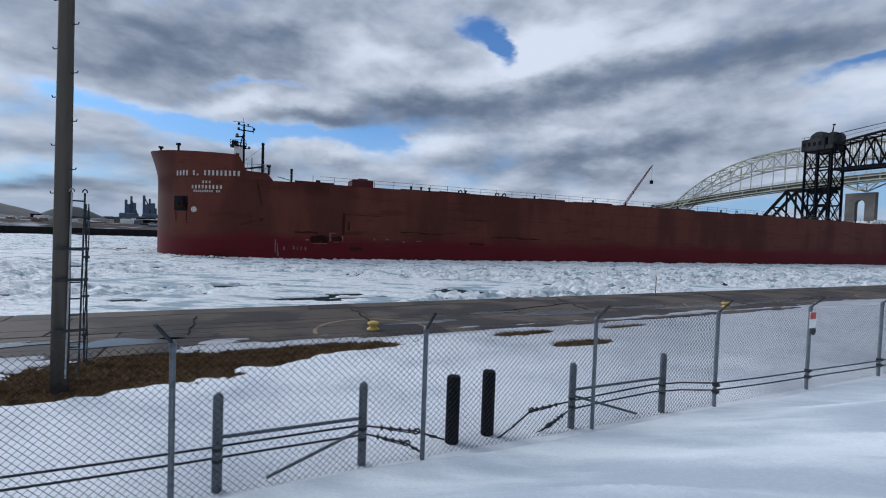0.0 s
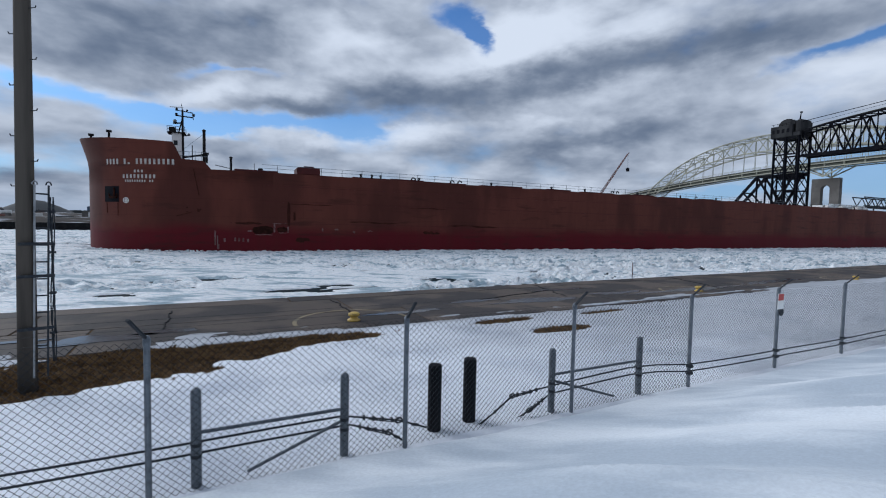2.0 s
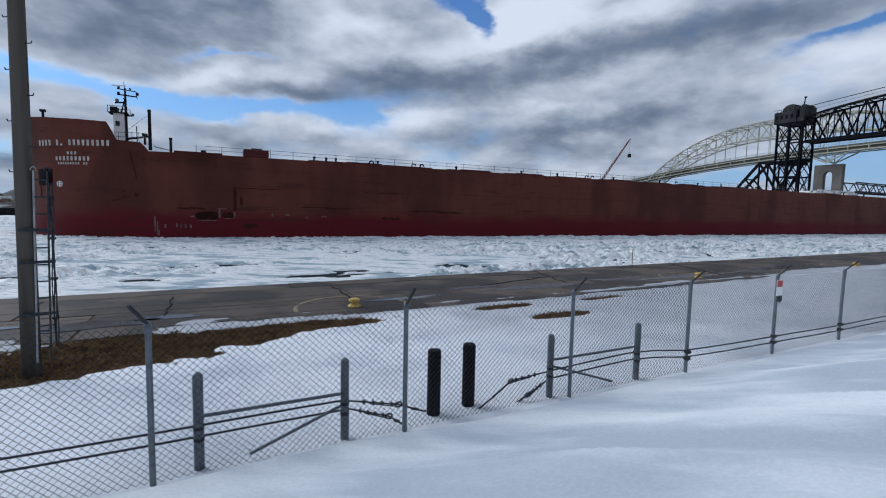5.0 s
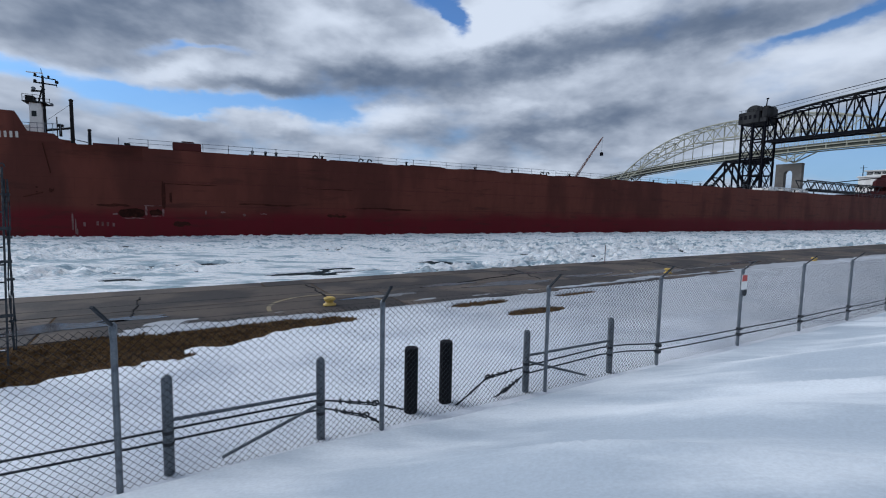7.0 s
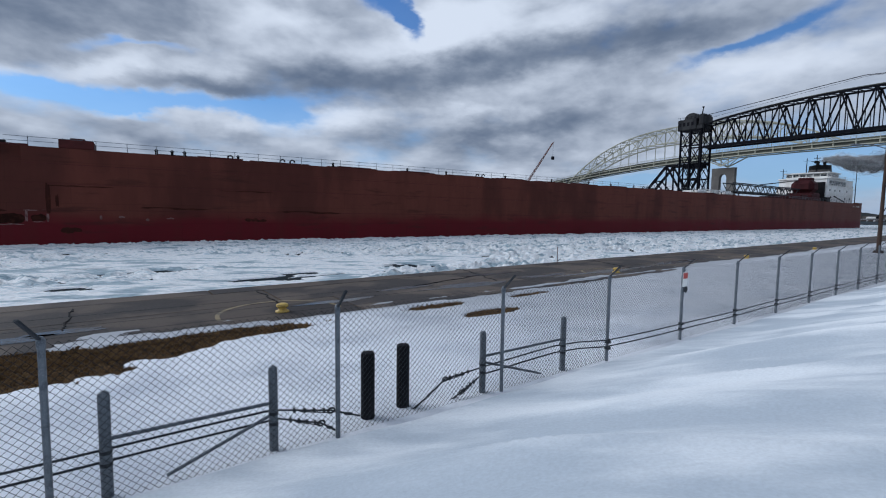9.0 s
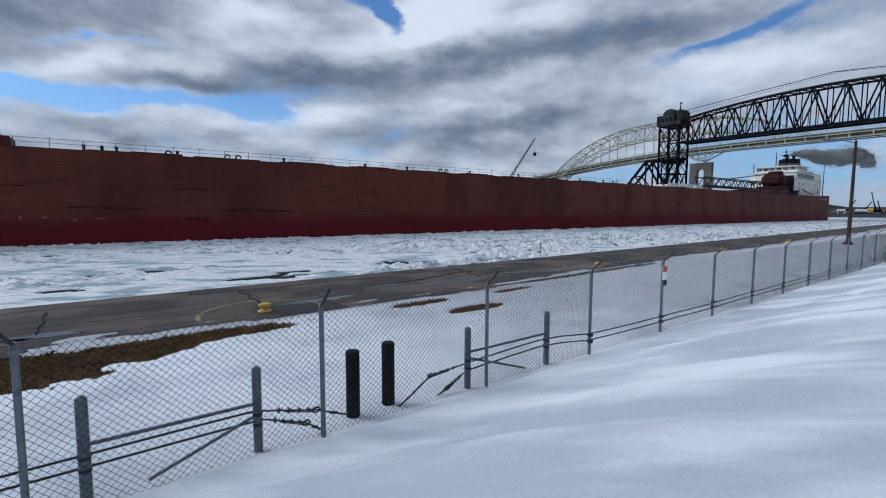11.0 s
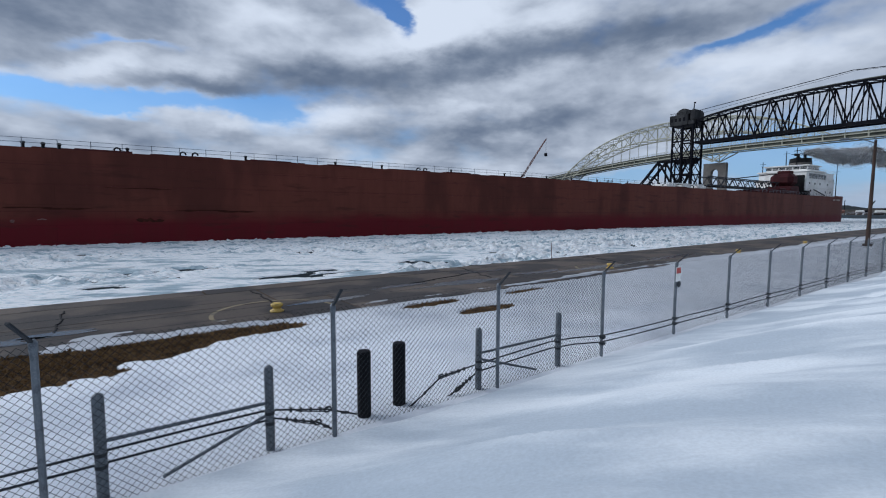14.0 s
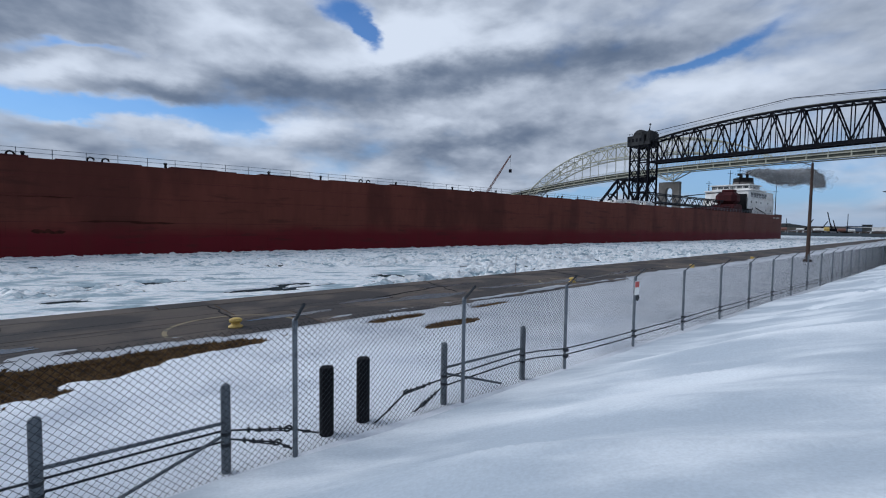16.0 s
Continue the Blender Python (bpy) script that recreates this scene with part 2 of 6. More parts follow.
# ---- materials ----
def material(name, colour, other=None, rough=0.7, metal=0.0, scale=6.0, fine=60.0, bump=0.1, mixing=0.5, depth=0.02,
             streak=(1, 1, 1), grime=None, coord="Object", random_tone=0.0, spec=0.5, soft=0.08, grain=None):
    """A surface with two colours in broad patches, fine grain and relief, and grime where given."""
    m = bpy.data.materials.new(name)
    m.use_nodes = True
    nt = m.node_tree
    bsdf = nt.nodes["Principled BSDF"]
    N = nt.nodes.new
    tc, mp = N("ShaderNodeTexCoord"), N("ShaderNodeMapping")
    nt.links.new(tc.outputs[coord], mp.inputs[0])
    mp.inputs["Scale"].default_value = streak
    big, small = N("ShaderNodeTexNoise"), N("ShaderNodeTexNoise")
    mp2 = mp
    if grain:
        mp2 = N("ShaderNodeMapping")
        nt.links.new(tc.outputs[coord], mp2.inputs[0])
        mp2.inputs["Scale"].default_value = grain
    for t, s, d, m_ in ((big, scale, 6, mp), (small, fine, 4, mp2)):
        nt.links.new(m_.outputs[0], t.inputs["Vector"])
        t.inputs["Scale"].default_value, t.inputs["Detail"].default_value = s, d
    other = other or tuple(c * 0.7 for c in colour)
    r1 = N("ShaderNodeMapRange")
    r1.inputs[1].default_value, r1.inputs[2].default_value = 0.70 - mixing * 0.3 - soft, 0.70 - mixing * 0.3 + soft
    r1.interpolation_type = "SMOOTHSTEP"
    nt.links.new(big.outputs["Fac"], r1.inputs[0])
    mix = N("ShaderNodeMix")
    mix.data_type = "RGBA"
    nt.links.new(r1.outputs[0], mix.inputs[0])
    mix.inputs[6].default_value, mix.inputs[7].default_value = (*colour, 1), (*other, 1)
    last = mix.outputs[2]
    if grime:
        g = N("ShaderNodeMix")
        g.data_type = "RGBA"
        gr = N("ShaderNodeMapRange")
        gr.inputs[1].default_value, gr.inputs[2].default_value = 0.52, 0.68
        nt.links.new(small.outputs["Fac"], gr.inputs[0])
        nt.links.new(gr.outputs[0], g.inputs[0])
        nt.links.new(last, g.inputs[6])
        g.inputs[7].default_value = (*grime, 1)
        last = g.outputs[2]
    hsv = N("ShaderNodeHueSaturation")
    val = N("ShaderNodeMath")
    val.operation = "MULTIPLY_ADD"
    nt.links.new(small.outputs["Fac"], val.inputs[0])
    val.inputs[1].default_value, val.inputs[2].default_value = 0.3, 0.85
    source = val.outputs[0]
    if random_tone:
        info, add = N("ShaderNodeObjectInfo"), N("ShaderNodeMath")
        add.operation = "MULTIPLY_ADD"
        nt.links.new(info.outputs["Random"], add.inputs[0])
        add.inputs[1].default_value = random_tone
        nt.links.new(source, add.inputs[2])
        source = add.outputs[0]
    nt.links.new(source, hsv.inputs["Value"])
    nt.links.new(last, hsv.inputs["Color"])
    nt.links.new(hsv.outputs[0], bsdf.inputs["Base Color"])
    rr = N("ShaderNodeMapRange")
    rr.inputs[3].default_value, rr.inputs[4].default_value = max(0.03, rough - 0.15), min(1, rough + 0.12)
    nt.links.new(big.outputs["Fac"], rr.inputs[0])
    nt.links.new(rr.outputs[0], bsdf.inputs["Roughness"])
    bsdf.inputs["Metallic"].default_value = metal
    bsdf.inputs["Specular IOR Level"].default_value = spec
    if bump:
        b = N("ShaderNodeBump")
        b.inputs["Strength"].default_value, b.inputs["Distance"].default_value = bump, depth
        nt.links.new(small.outputs["Fac"], b.inputs["Height"])
        nt.links.new(b.outputs[0], bsdf.inputs["Normal"])
    return m


SNOW = material("snow", (0.82, 0.85, 0.90), (0.58, 0.62, 0.69), 0.75, soft=0.14, mixing=0.42, scale=0.45, fine=12, bump=0.7, depth=0.03, spec=0.2)
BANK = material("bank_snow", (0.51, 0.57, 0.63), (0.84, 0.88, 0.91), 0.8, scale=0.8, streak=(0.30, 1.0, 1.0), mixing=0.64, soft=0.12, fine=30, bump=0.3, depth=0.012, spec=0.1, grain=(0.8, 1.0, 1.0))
for node in BANK.node_tree.nodes:        # lit and shaded bands, put into the snow's colour, lie with the drifts
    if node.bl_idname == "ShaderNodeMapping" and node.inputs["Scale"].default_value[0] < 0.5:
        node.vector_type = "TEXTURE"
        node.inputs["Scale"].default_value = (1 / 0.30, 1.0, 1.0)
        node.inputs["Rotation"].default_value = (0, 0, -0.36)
ICE = material("brash_ice", (0.94, 0.96, 0.97), (0.36, 0.46, 0.52), 0.6, scale=0.5, fine=3.2, bump=1.0, depth=0.35, spec=0.12, streak=(0.6, 1.5, 1), grime=(0.50, 0.61, 0.67), mixing=0.44, soft=0.06)
SHELF = material("snowy_shelf_ice", (0.80, 0.84, 0.87), (0.66, 0.72, 0.77), 0.75, scale=0.25, fine=6, bump=0.2, depth=0.03, streak=(0.5, 1.2, 1), spec=0.12, soft=0.14)
RUBBLE = material("ice_blocks", (0.92, 0.94, 0.95), (0.66, 0.74, 0.78), 0.7, scale=1.5, fine=9, bump=0.3, depth=0.04, spec=0.1)
OPEN_WATER = material("open_water", (0.012, 0.020, 0.025), (0.018, 0.030, 0.035), 0.6, scale=0.05, fine=1.2, bump=0.3, depth=0.05, spec=0.03)
ASPHALT = material("wet_concrete", (0.047, 0.042, 0.041), (0.105, 0.086, 0.073), 0.72, scale=0.3, fine=14, bump=0.2, depth=0.01, grime=(0.068, 0.059, 0.055), mixing=0.62, soft=0.05, random_tone=0.3, spec=0.1)
PUDDLE = material("puddle_water", (0.030, 0.030, 0.032), (0.045, 0.042, 0.040), 0.16, scale=0.8, fine=8, bump=0.05, depth=0.004, spec=0.5)
TURF = material("dead_turf", (0.090, 0.053, 0.025), (0.050, 0.031, 0.017), 0.95, scale=1.5, fine=26, bump=0.8, depth=0.05, grime=(0.10, 0.065, 0.03), spec=0.05)
GALV = material("galvanised_steel", (0.15, 0.17, 0.195), (0.10, 0.115, 0.135), 0.55, 0.5, scale=9, fine=70, bump=0.1, depth=0.003, grime=(0.20, 0.22, 0.24), spec=0.3)
WIRE = material("fence_wire", (0.032, 0.037, 0.043), (0.022, 0.026, 0.03), 0.55, 0.5, scale=9, fine=60, bump=0, spec=0.15)
CABLE = material("steel_cable", (0.035, 0.04, 0.048), (0.06, 0.065, 0.07), 0.6, 0.4, scale=12, fine=90, bump=0.2, depth=0.004, spec=0.15)
TIMBER = material("tarred_timber", (0.007, 0.0075, 0.010), (0.013, 0.013, 0.016), 0.8, scale=5, fine=40, bump=0.5, depth=0.01, streak=(1, 1, 0.15), spec=0.12)
POLE = material("weathered_pole", (0.10, 0.088, 0.074), (0.062, 0.055, 0.048), 0.9, scale=3, fine=22, bump=0.6, depth=0.012, streak=(1, 1, 0.06), spec=0.15)
ALU = material("ladder_metal", (0.30, 0.31, 0.32), (0.22, 0.23, 0.24), 0.45, 0.6, scale=8, fine=60, bump=0)
YELLOW = material("yellow_paint", (0.58, 0.40, 0.085), (0.44, 0.29, 0.07), 0.6, scale=7, fine=40, bump=0.2, depth=0.006, grime=(0.25, 0.16, 0.05))
LINE = material("worn_yellow_line", (0.22, 0.17, 0.09), (0.075, 0.066, 0.055), 0.7, scale=1.6, fine=25, bump=0.1)
BLACK_STEEL = material("black_steel", (0.006, 0.007, 0.011), (0.012, 0.012, 0.015), 0.7, 0.1, scale=0.2, fine=3, bump=0, spec=0.06)
HOUSE_GREY = material("sooty_grey_sheeting", (0.045, 0.046, 0.048), (0.026, 0.027, 0.03), 0.8, scale=0.25, fine=4, bump=0, streak=(1, 1, 0.3), spec=0.1)
PALE_STEEL = material("pale_green_steel", (0.42, 0.42, 0.34), (0.33, 0.33, 0.27), 0.7, 0.0, scale=0.1, fine=2, bump=0, spec=0.2)
CONCRETE = material("pier_concrete", (0.115, 0.108, 0.10), (0.16, 0.15, 0.14), 0.9, scale=0.1, fine=2, bump=0.1, spec=0.2)
WHITE = material("white_paint", (0.78, 0.78, 0.76), (0.66, 0.65, 0.62), 0.5, scale=0.3, fine=6, bump=0)
GLASS = material("dark_glass", (0.02, 0.025, 0.03), (0.03, 0.035, 0.04), 0.1, scale=2, fine=20, bump=0, spec=0.2)
RED_STEEL = material("dark_red_steel", (0.075, 0.014, 0.013), (0.055, 0.012, 0.012), 0.7, scale=0.3, fine=5, bump=0, spec=0.2)
LETTER = material("faded_lettering", (0.50, 0.48, 0.45), (0.40, 0.36, 0.33), 0.6, scale=1.5, fine=12, bump=0)
MAROON = material("dark_maroon_steel", (0.050, 0.011, 0.013), (0.036, 0.010, 0.012), 0.7, scale=0.4, fine=5, bump=0, spec=0.15)
LAMP_POLE = material("rusty_brown_pole", (0.060, 0.040, 0.032), (0.042, 0.030, 0.026), 0.85, scale=2, fine=14, bump=0.2, depth=0.006, streak=(1, 1, 0.2), spec=0.15)
DECK_GREY = material("bridge_deck_grey", (0.12, 0.125, 0.105), (0.085, 0.09, 0.08), 0.85, scale=0.1, fine=1.5, bump=0, spec=0.1)
CRANE_RED = material("faded_red_lattice", (0.26, 0.14, 0.125), (0.34, 0.30, 0.28), 0.7, scale=0.2, fine=3, bump=0, spec=0.2)
SCUFF = material("pale_scuffs", (0.17, 0.09, 0.085), (0.09, 0.035, 0.03), 0.7, scale=2, fine=10, bump=0)
WORN = material("worn_hull_paint", (0.040, 0.014, 0.011), (0.058, 0.019, 0.014), 0.9, scale=1.5, fine=8, bump=0, spec=0.05)
RUST = material("bare_rust", (0.020, 0.008, 0.006), (0.040, 0.014, 0.010), 0.9, scale=1.5, fine=8, bump=0, spec=0.05)
POSTER_RED = material("sign_red", (0.45, 0.06, 0.05), (0.38, 0.06, 0.05), 0.6, scale=8, fine=60, bump=0)
BLACK = material("black_paint", (0.012, 0.012, 0.014), (0.02, 0.02, 0.02), 0.6, scale=1, fine=20, bump=0, spec=0.1)


def wet_snow():
    """The lawn's snow turns to grey wet slush along the apron and down the quay."""
    nt = SNOW.node_tree
    N = nt.nodes.new
    bsdf = nt.nodes["Principled BSDF"]
    old = bsdf.inputs["Base Color"].links[0].from_socket
    tc, mp, sep = N("ShaderNodeTexCoord"), N("ShaderNodeMapping"), N("ShaderNodeSeparateXYZ")
    nt.links.new(tc.outputs["Object"], mp.inputs[0])
    mp.inputs["Rotation"].default_value = (0, 0, -QUAY)
    nt.links.new(mp.outputs[0], sep.inputs[0])
    no = N("ShaderNodeTexNoise")
    mp2 = N("ShaderNodeMapping")
    mp2.inputs["Scale"].default_value = (0.35, 1.0, 1.0)
    nt.links.new(mp.outputs[0], mp2.inputs[0])
    nt.links.new(mp2.outputs[0], no.inputs["Vector"])
    no.inputs["Scale"].default_value, no.inputs["Detail"].default_value = 0.9, 7

    def calc(op, a, b, c=0.0):
        m = N("ShaderNodeMath")
        m.operation = op
        for i, v in enumerate((a, b, c)):
            if hasattr(v, "is_linked"):
                nt.links.new(v, m.inputs[i])
            else:
                m.inputs[i].default_value = v
        return m.outputs[0]

    def rise(v, a, b, hi):
        m = N("ShaderNodeMapRange")
        m.interpolation_type = "SMOOTHSTEP"
        nt.links.new(v, m.inputs[0])
        m.inputs[1].default_value, m.inputs[2].default_value, m.inputs[4].default_value = a, b, hi
        return m.outputs[0]

    stir = calc("SUBTRACT", no.outputs["Fac"], 0.5)
    down = calc("MULTIPLY_ADD", sep.outputs[0], 0.75, calc("MULTIPLY_ADD", sep.outputs[1], 0.9, -5.4))
    down = rise(calc("MULTIPLY_ADD", stir, 9.0, down), 5.0, 13.5, 0.6)
    rim = rise(calc("MULTIPLY_ADD", stir, 3.5, sep.outputs[1]), 10.9, 12.9, 0.9)
    mix = N("ShaderNodeMix")
    mix.data_type = "RGBA"
    nt.links.new(calc("MAXIMUM", down, rim), mix.inputs[0])
    nt.links.new(old, mix.inputs[6])
    mix.inputs[7].default_value = (0.36, 0.375, 0.40, 1)
    nt.links.new(mix.outputs[2], bsdf.inputs["Base Color"])


wet_snow()


def hull_paint():
    """Oxide brown topsides over a worn red boot-top, with rust streaks and plate seams."""
    m = material("hull_paint", (0.122, 0.036, 0.025), (0.080, 0.024, 0.018), 0.62, scale=0.12, fine=1.3, bump=0.06, depth=0.05, streak=(1, 1, 0.35), spec=0.12)
    nt = m.node_tree
    N = nt.nodes.new
    bsdf = nt.nodes["Principled BSDF"]
    old = bsdf.inputs["Base Color"].links[0].from_socket
    tc, sep = N("ShaderNodeTexCoord"), N("ShaderNodeSeparateXYZ")
    nt.links.new(tc.outputs["Object"], sep.inputs[0])
    mp = N("ShaderNodeMapping")
    mp.inputs["Scale"].default_value = (0.25, 0.25, 0.9)
    nt.links.new(tc.outputs["Object"], mp.inputs[0])
    no = N("ShaderNodeTexNoise")
    no.inputs["Scale"].default_value, no.inputs["Detail"].default_value = 0.6, 8
    nt.links.new(mp.outputs[0], no.inputs["Vector"])
    add = N("ShaderNodeMath")
    add.operation = "MULTIPLY_ADD"
    nt.links.new(no.outputs["Fac"], add.inputs[0])
    add.inputs[1].default_value = 2.6
    nt.links.new(sep.outputs[2], add.inputs[2])
    r = N("ShaderNodeMapRange")
    r.interpolation_type = "SMOOTHSTEP"
    for i, v in enumerate((3.3, 5.6)):
        r.inputs[i + 1].default_value = v
    nt.links.new(add.outputs[0], r.inputs[0])
    mix = N("ShaderNodeMix")
    mix.data_type = "RGBA"
    nt.links.new(r.outputs[0], mix.inputs[0])
    mix.inputs[6].default_value = (0.105, 0.008, 0.013, 1)
    nt.links.new(old, mix.inputs[7])
    # rust runs down the side
    mp2, no2, r2, mx2 = N("ShaderNodeMapping"), N("ShaderNodeTexNoise"), N("ShaderNodeMapRange"), N("ShaderNodeMix")
    mp2.inputs["Scale"].default_value = (1.0, 1.0, 0.06)
    nt.links.new(tc.outputs["Object"], mp2.inputs[0])
    nt.links.new(mp2.outputs[0], no2.inputs["Vector"])
    no2.inputs["Scale"].default_value, no2.inputs["Detail"].default_value = 0.55, 7
    r2.inputs[1].default_value, r2.inputs[2].default_value, r2.inputs[4].default_value = 0.5, 0.8, 0.3
    nt.links.new(no2.outputs["Fac"], r2.inputs[0])
    mx2.data_type = "RGBA"
    nt.links.new(r2.outputs[0], mx2.inputs[0])
    nt.links.new(mix.outputs[2], mx2.inputs[6])
    mx2.inputs[7].default_value = (0.066, 0.020, 0.0145, 1)
    # weld lines between the shell plates, and scuffed darker blotches along the fender height
    last = mx2.outputs[2]
    cmb, bt = N("ShaderNodeCombineXYZ"), N("ShaderNodeTexBrick")
    nt.links.new(sep.outputs[0], cmb.inputs[0])
    nt.links.new(sep.outputs[2], cmb.inputs[1])
    nt.links.new(cmb.outputs[0], bt.inputs["Vector"])
    for k, v in (("Scale", 1.0), ("Mortar Size", 0.05), ("Mortar Smooth", 0.8), ("Brick Width", 11.0), ("Row Height", 2.35), ("Bias", 0.0)):
        bt.inputs[k].default_value = v
    bt.inputs["Color1"].default_value, bt.inputs["Color2"].default_value = (1.0, 1.0, 1.0, 1), (0.95, 0.95, 0.95, 1)
    bt.inputs["Mortar"].default_value = (0.78, 0.78, 0.79, 1)
    mp3, no3, r3 = N("ShaderNodeMapping"), N("ShaderNodeTexNoise"), N("ShaderNodeMapRange")
    mp3.inputs["Scale"].default_value = (0.22, 0.22, 1.3)
    nt.links.new(tc.outputs["Object"], mp3.inputs[0])
    nt.links.new(mp3.outputs[0], no3.inputs["Vector"])
    no3.inputs["Scale"].default_value, no3.inputs["Detail"].default_value, no3.inputs["Roughness"].default_value = 0.8, 9, 0.65
    r3.inputs[1].default_value, r3.inputs[2].default_value, r3.inputs[4].default_value = 0.56, 0.68, 0.6
    nt.links.new(no3.outputs["Fac"], r3.inputs[0])
    mul, dark = N("ShaderNodeMix"), N("ShaderNodeMix")
    mul.data_type, mul.blend_type, dark.data_type = "RGBA", "MULTIPLY", "RGBA"
    mul.inputs[0].default_value = 0.75
    nt.links.new(last, mul.inputs[6])
    nt.links.new(bt.outputs["Color"], mul.inputs[7])
    nt.links.new(r3.outputs[0], dark.inputs[0])
    nt.links.new(mul.outputs[2], dark.inputs[6])
    dark.inputs[7].default_value = (0.046, 0.016, 0.013, 1)
    nt.links.new(dark.outputs[2], bsdf.inputs["Base Color"])
    return m


HULL = hull_paint()

# ---- ground, quay, water ----
EDGE = 18.75


def quay():
    bm = bmesh.new()
    a = QUAY
    m = Matrix.Rotation(a, 4, "Z")
    box(bm, -120, 700, -60, EDGE, -5, -0.02, m)
    box(bm, -1500, 1500, -1500, -60.01, -5, -0.03, m)
    tagged(part("ground", bm, TURF), "brown dead turf over the quay, mostly under snow", "ground", kind="structure")
    pave = tagged(empty("pavement"), "wet grey concrete quay apron with joints and puddles", "pavement", kind="structure")
    # slabs laid along the edge, a coping row and two rows behind it
    random.seed(4)
    for row, (n0, n1) in enumerate(((EDGE - 1.0, EDGE + 0.02), (EDGE - 3.6, EDGE - 1.05), (EDGE - 6.3, EDGE - 3.65))):
        s = -60.0 + row * 1.7
        bm_len = 9.0
        meshes = None
        while s < 260:
            if meshes is None:
                bm = bmesh.new()
                box(bm, 0, bm_len - 0.05, n0, n1, -0.35, 0.0, None, 0.012)
                ob = part("slab", bm, ASPHALT, pave)
                meshes = ob.data
                ob.matrix_basis = m @ Matrix.Translation((s, 0, 0))
            else:
                shared("slab", meshes, pave, m @ Matrix.Translation((s, 0, random.uniform(-0.006, 0.006))))
            s += bm_len
    # tarred cracks wander over the slabs
    for s0, n0, s1, n1, k in ((-9.5, 13.4, -8.3, 16.6, 1), (-1.0, 14.3, -0.8, 17.2, 2), (4.35, 14.6, 4.5, 17.5, 4), (10.0, 15.4, 14.5, 16.6, 5), (14.0, 14.8, 15.2, 18.4, 6), (24, 14, 26, 18.2, 8)):
        bm = bmesh.new()
        pts = []
        for i in range(25):
            t = i / 24
            w = 0.10 * float(vnoise(np.array(t * 7.0), np.array(k * 3.3), k)) + 0.05 * float(vnoise(np.array(t * 30.0), np.array(k * 1.3), k))
            s_, n_ = s0 + (s1 - s0) * t, n0 + (n1 - n0) * t
            L = math.hypot(s1 - s0, n1 - n0)
            pts.append(along(s_ - w * (n1 - n0) / L * 2, n_ + w * (s1 - s0) / L * 2, 0.0))
        polytube(bm, pts, 0.026, 6)
        part("tarred_crack", bm, TIMBER, pave)
    # shallow meltwater stands on the slabs beside the snow
    for s0, n0, a, b, k in ((12.4, 14.45, 2.2, 0.42, 1), (9.6, 15.3, 1.2, 0.22, 2), (22.5, 14.3, 4.2, 0.36, 3), (17.2, 14.8, 1.6, 0.30, 4), (-1.0, 14.1, 0.8, 0.22, 5), (30.5, 14.7, 4.0, 0.4, 6), (6.4, 14.2, 1.3, 0.2, 7), (15.5, 16.6, 1.8, 0.16, 8), (-2.4, 13.75, 1.25, 0.42, 9), (-5.2, 14.3, 1.3, 0.3, 10)):
        bm = bmesh.new()
        top, low = [], []
        for i in range(56):
            u = 2 * math.pi * i / 56
            r = 1 + 0.55 * float(fbm(np.array(1.7 * math.cos(u) + 5 * k), np.array(1.7 * math.sin(u)), 4, 60 + k)) * 1.6
            q = along(s0 + a * r * math.cos(u), n0 + b * r * math.sin(u), 0.0)
            top.append(bm.verts.new((q.x, q.y, 0.011)))
            low.append(bm.verts.new((q.x, q.y, -0.012)))
        bm.faces.new(top)
        for i in range(56):
            bm.faces.new((low[i], low[(i + 1) % 56], top[(i + 1) % 56], top[i]))
        part("puddle", bm, PUDDLE, pave)
    bm = bmesh.new()
    box(bm, 260, 700, EDGE - 6.3, EDGE + 0.02, -0.35, 0.0, m)
    box(bm, -120, -61, EDGE - 6.3, EDGE + 0.02, -0.35, 0.0, m)
    part("far_slab", bm, ASPHALT, pave)


def blob(S, N, s0, n0, a, b, k=0):
    """1 inside an uneven oval, falling to 0 outside."""
    r = np.sqrt(((S - s0) / a) ** 2 + ((N - n0) / b) ** 2) + 0.32 * fbm(S * 0.9, N * 1.2, 4, k) + 0.26 * fbm(S * 3.5, N * 4.5, 3, k)
    return 1 - smooth(0.85, 1.15, r)


def flat_snow(S, N):
    base = 0.032 + 0.03 * fbm(S * 0.35, N * 0.6, 4, 3) + 0.008 * fbm(S * 3, N * 3, 3, 8)
    # the cleared apron along the edge, with a ragged inner rim
    rim = 13.15 + 0.9 * fbm(S * 0.16, N * 0.1, 3, 5) + 0.5 * fbm(S * 0.7, N * 0.9, 4, 6) + 0.45 * fbm(S * 1.1, N * 3.2, 3, 9) + 0.010 * np.maximum(S - 8, 0)
    rim = rim - 0.4 * smooth(1, -4, S)
    bare = smooth(-0.25, 0.25, N - rim)
    hole = np.zeros_like(S)
    for s0, n0, a, b, k in BARE:
        hole = np.maximum(hole, blob(S, N, s0, n0, a, b, k))
    return base - 0.12 * np.maximum(bare, hole)


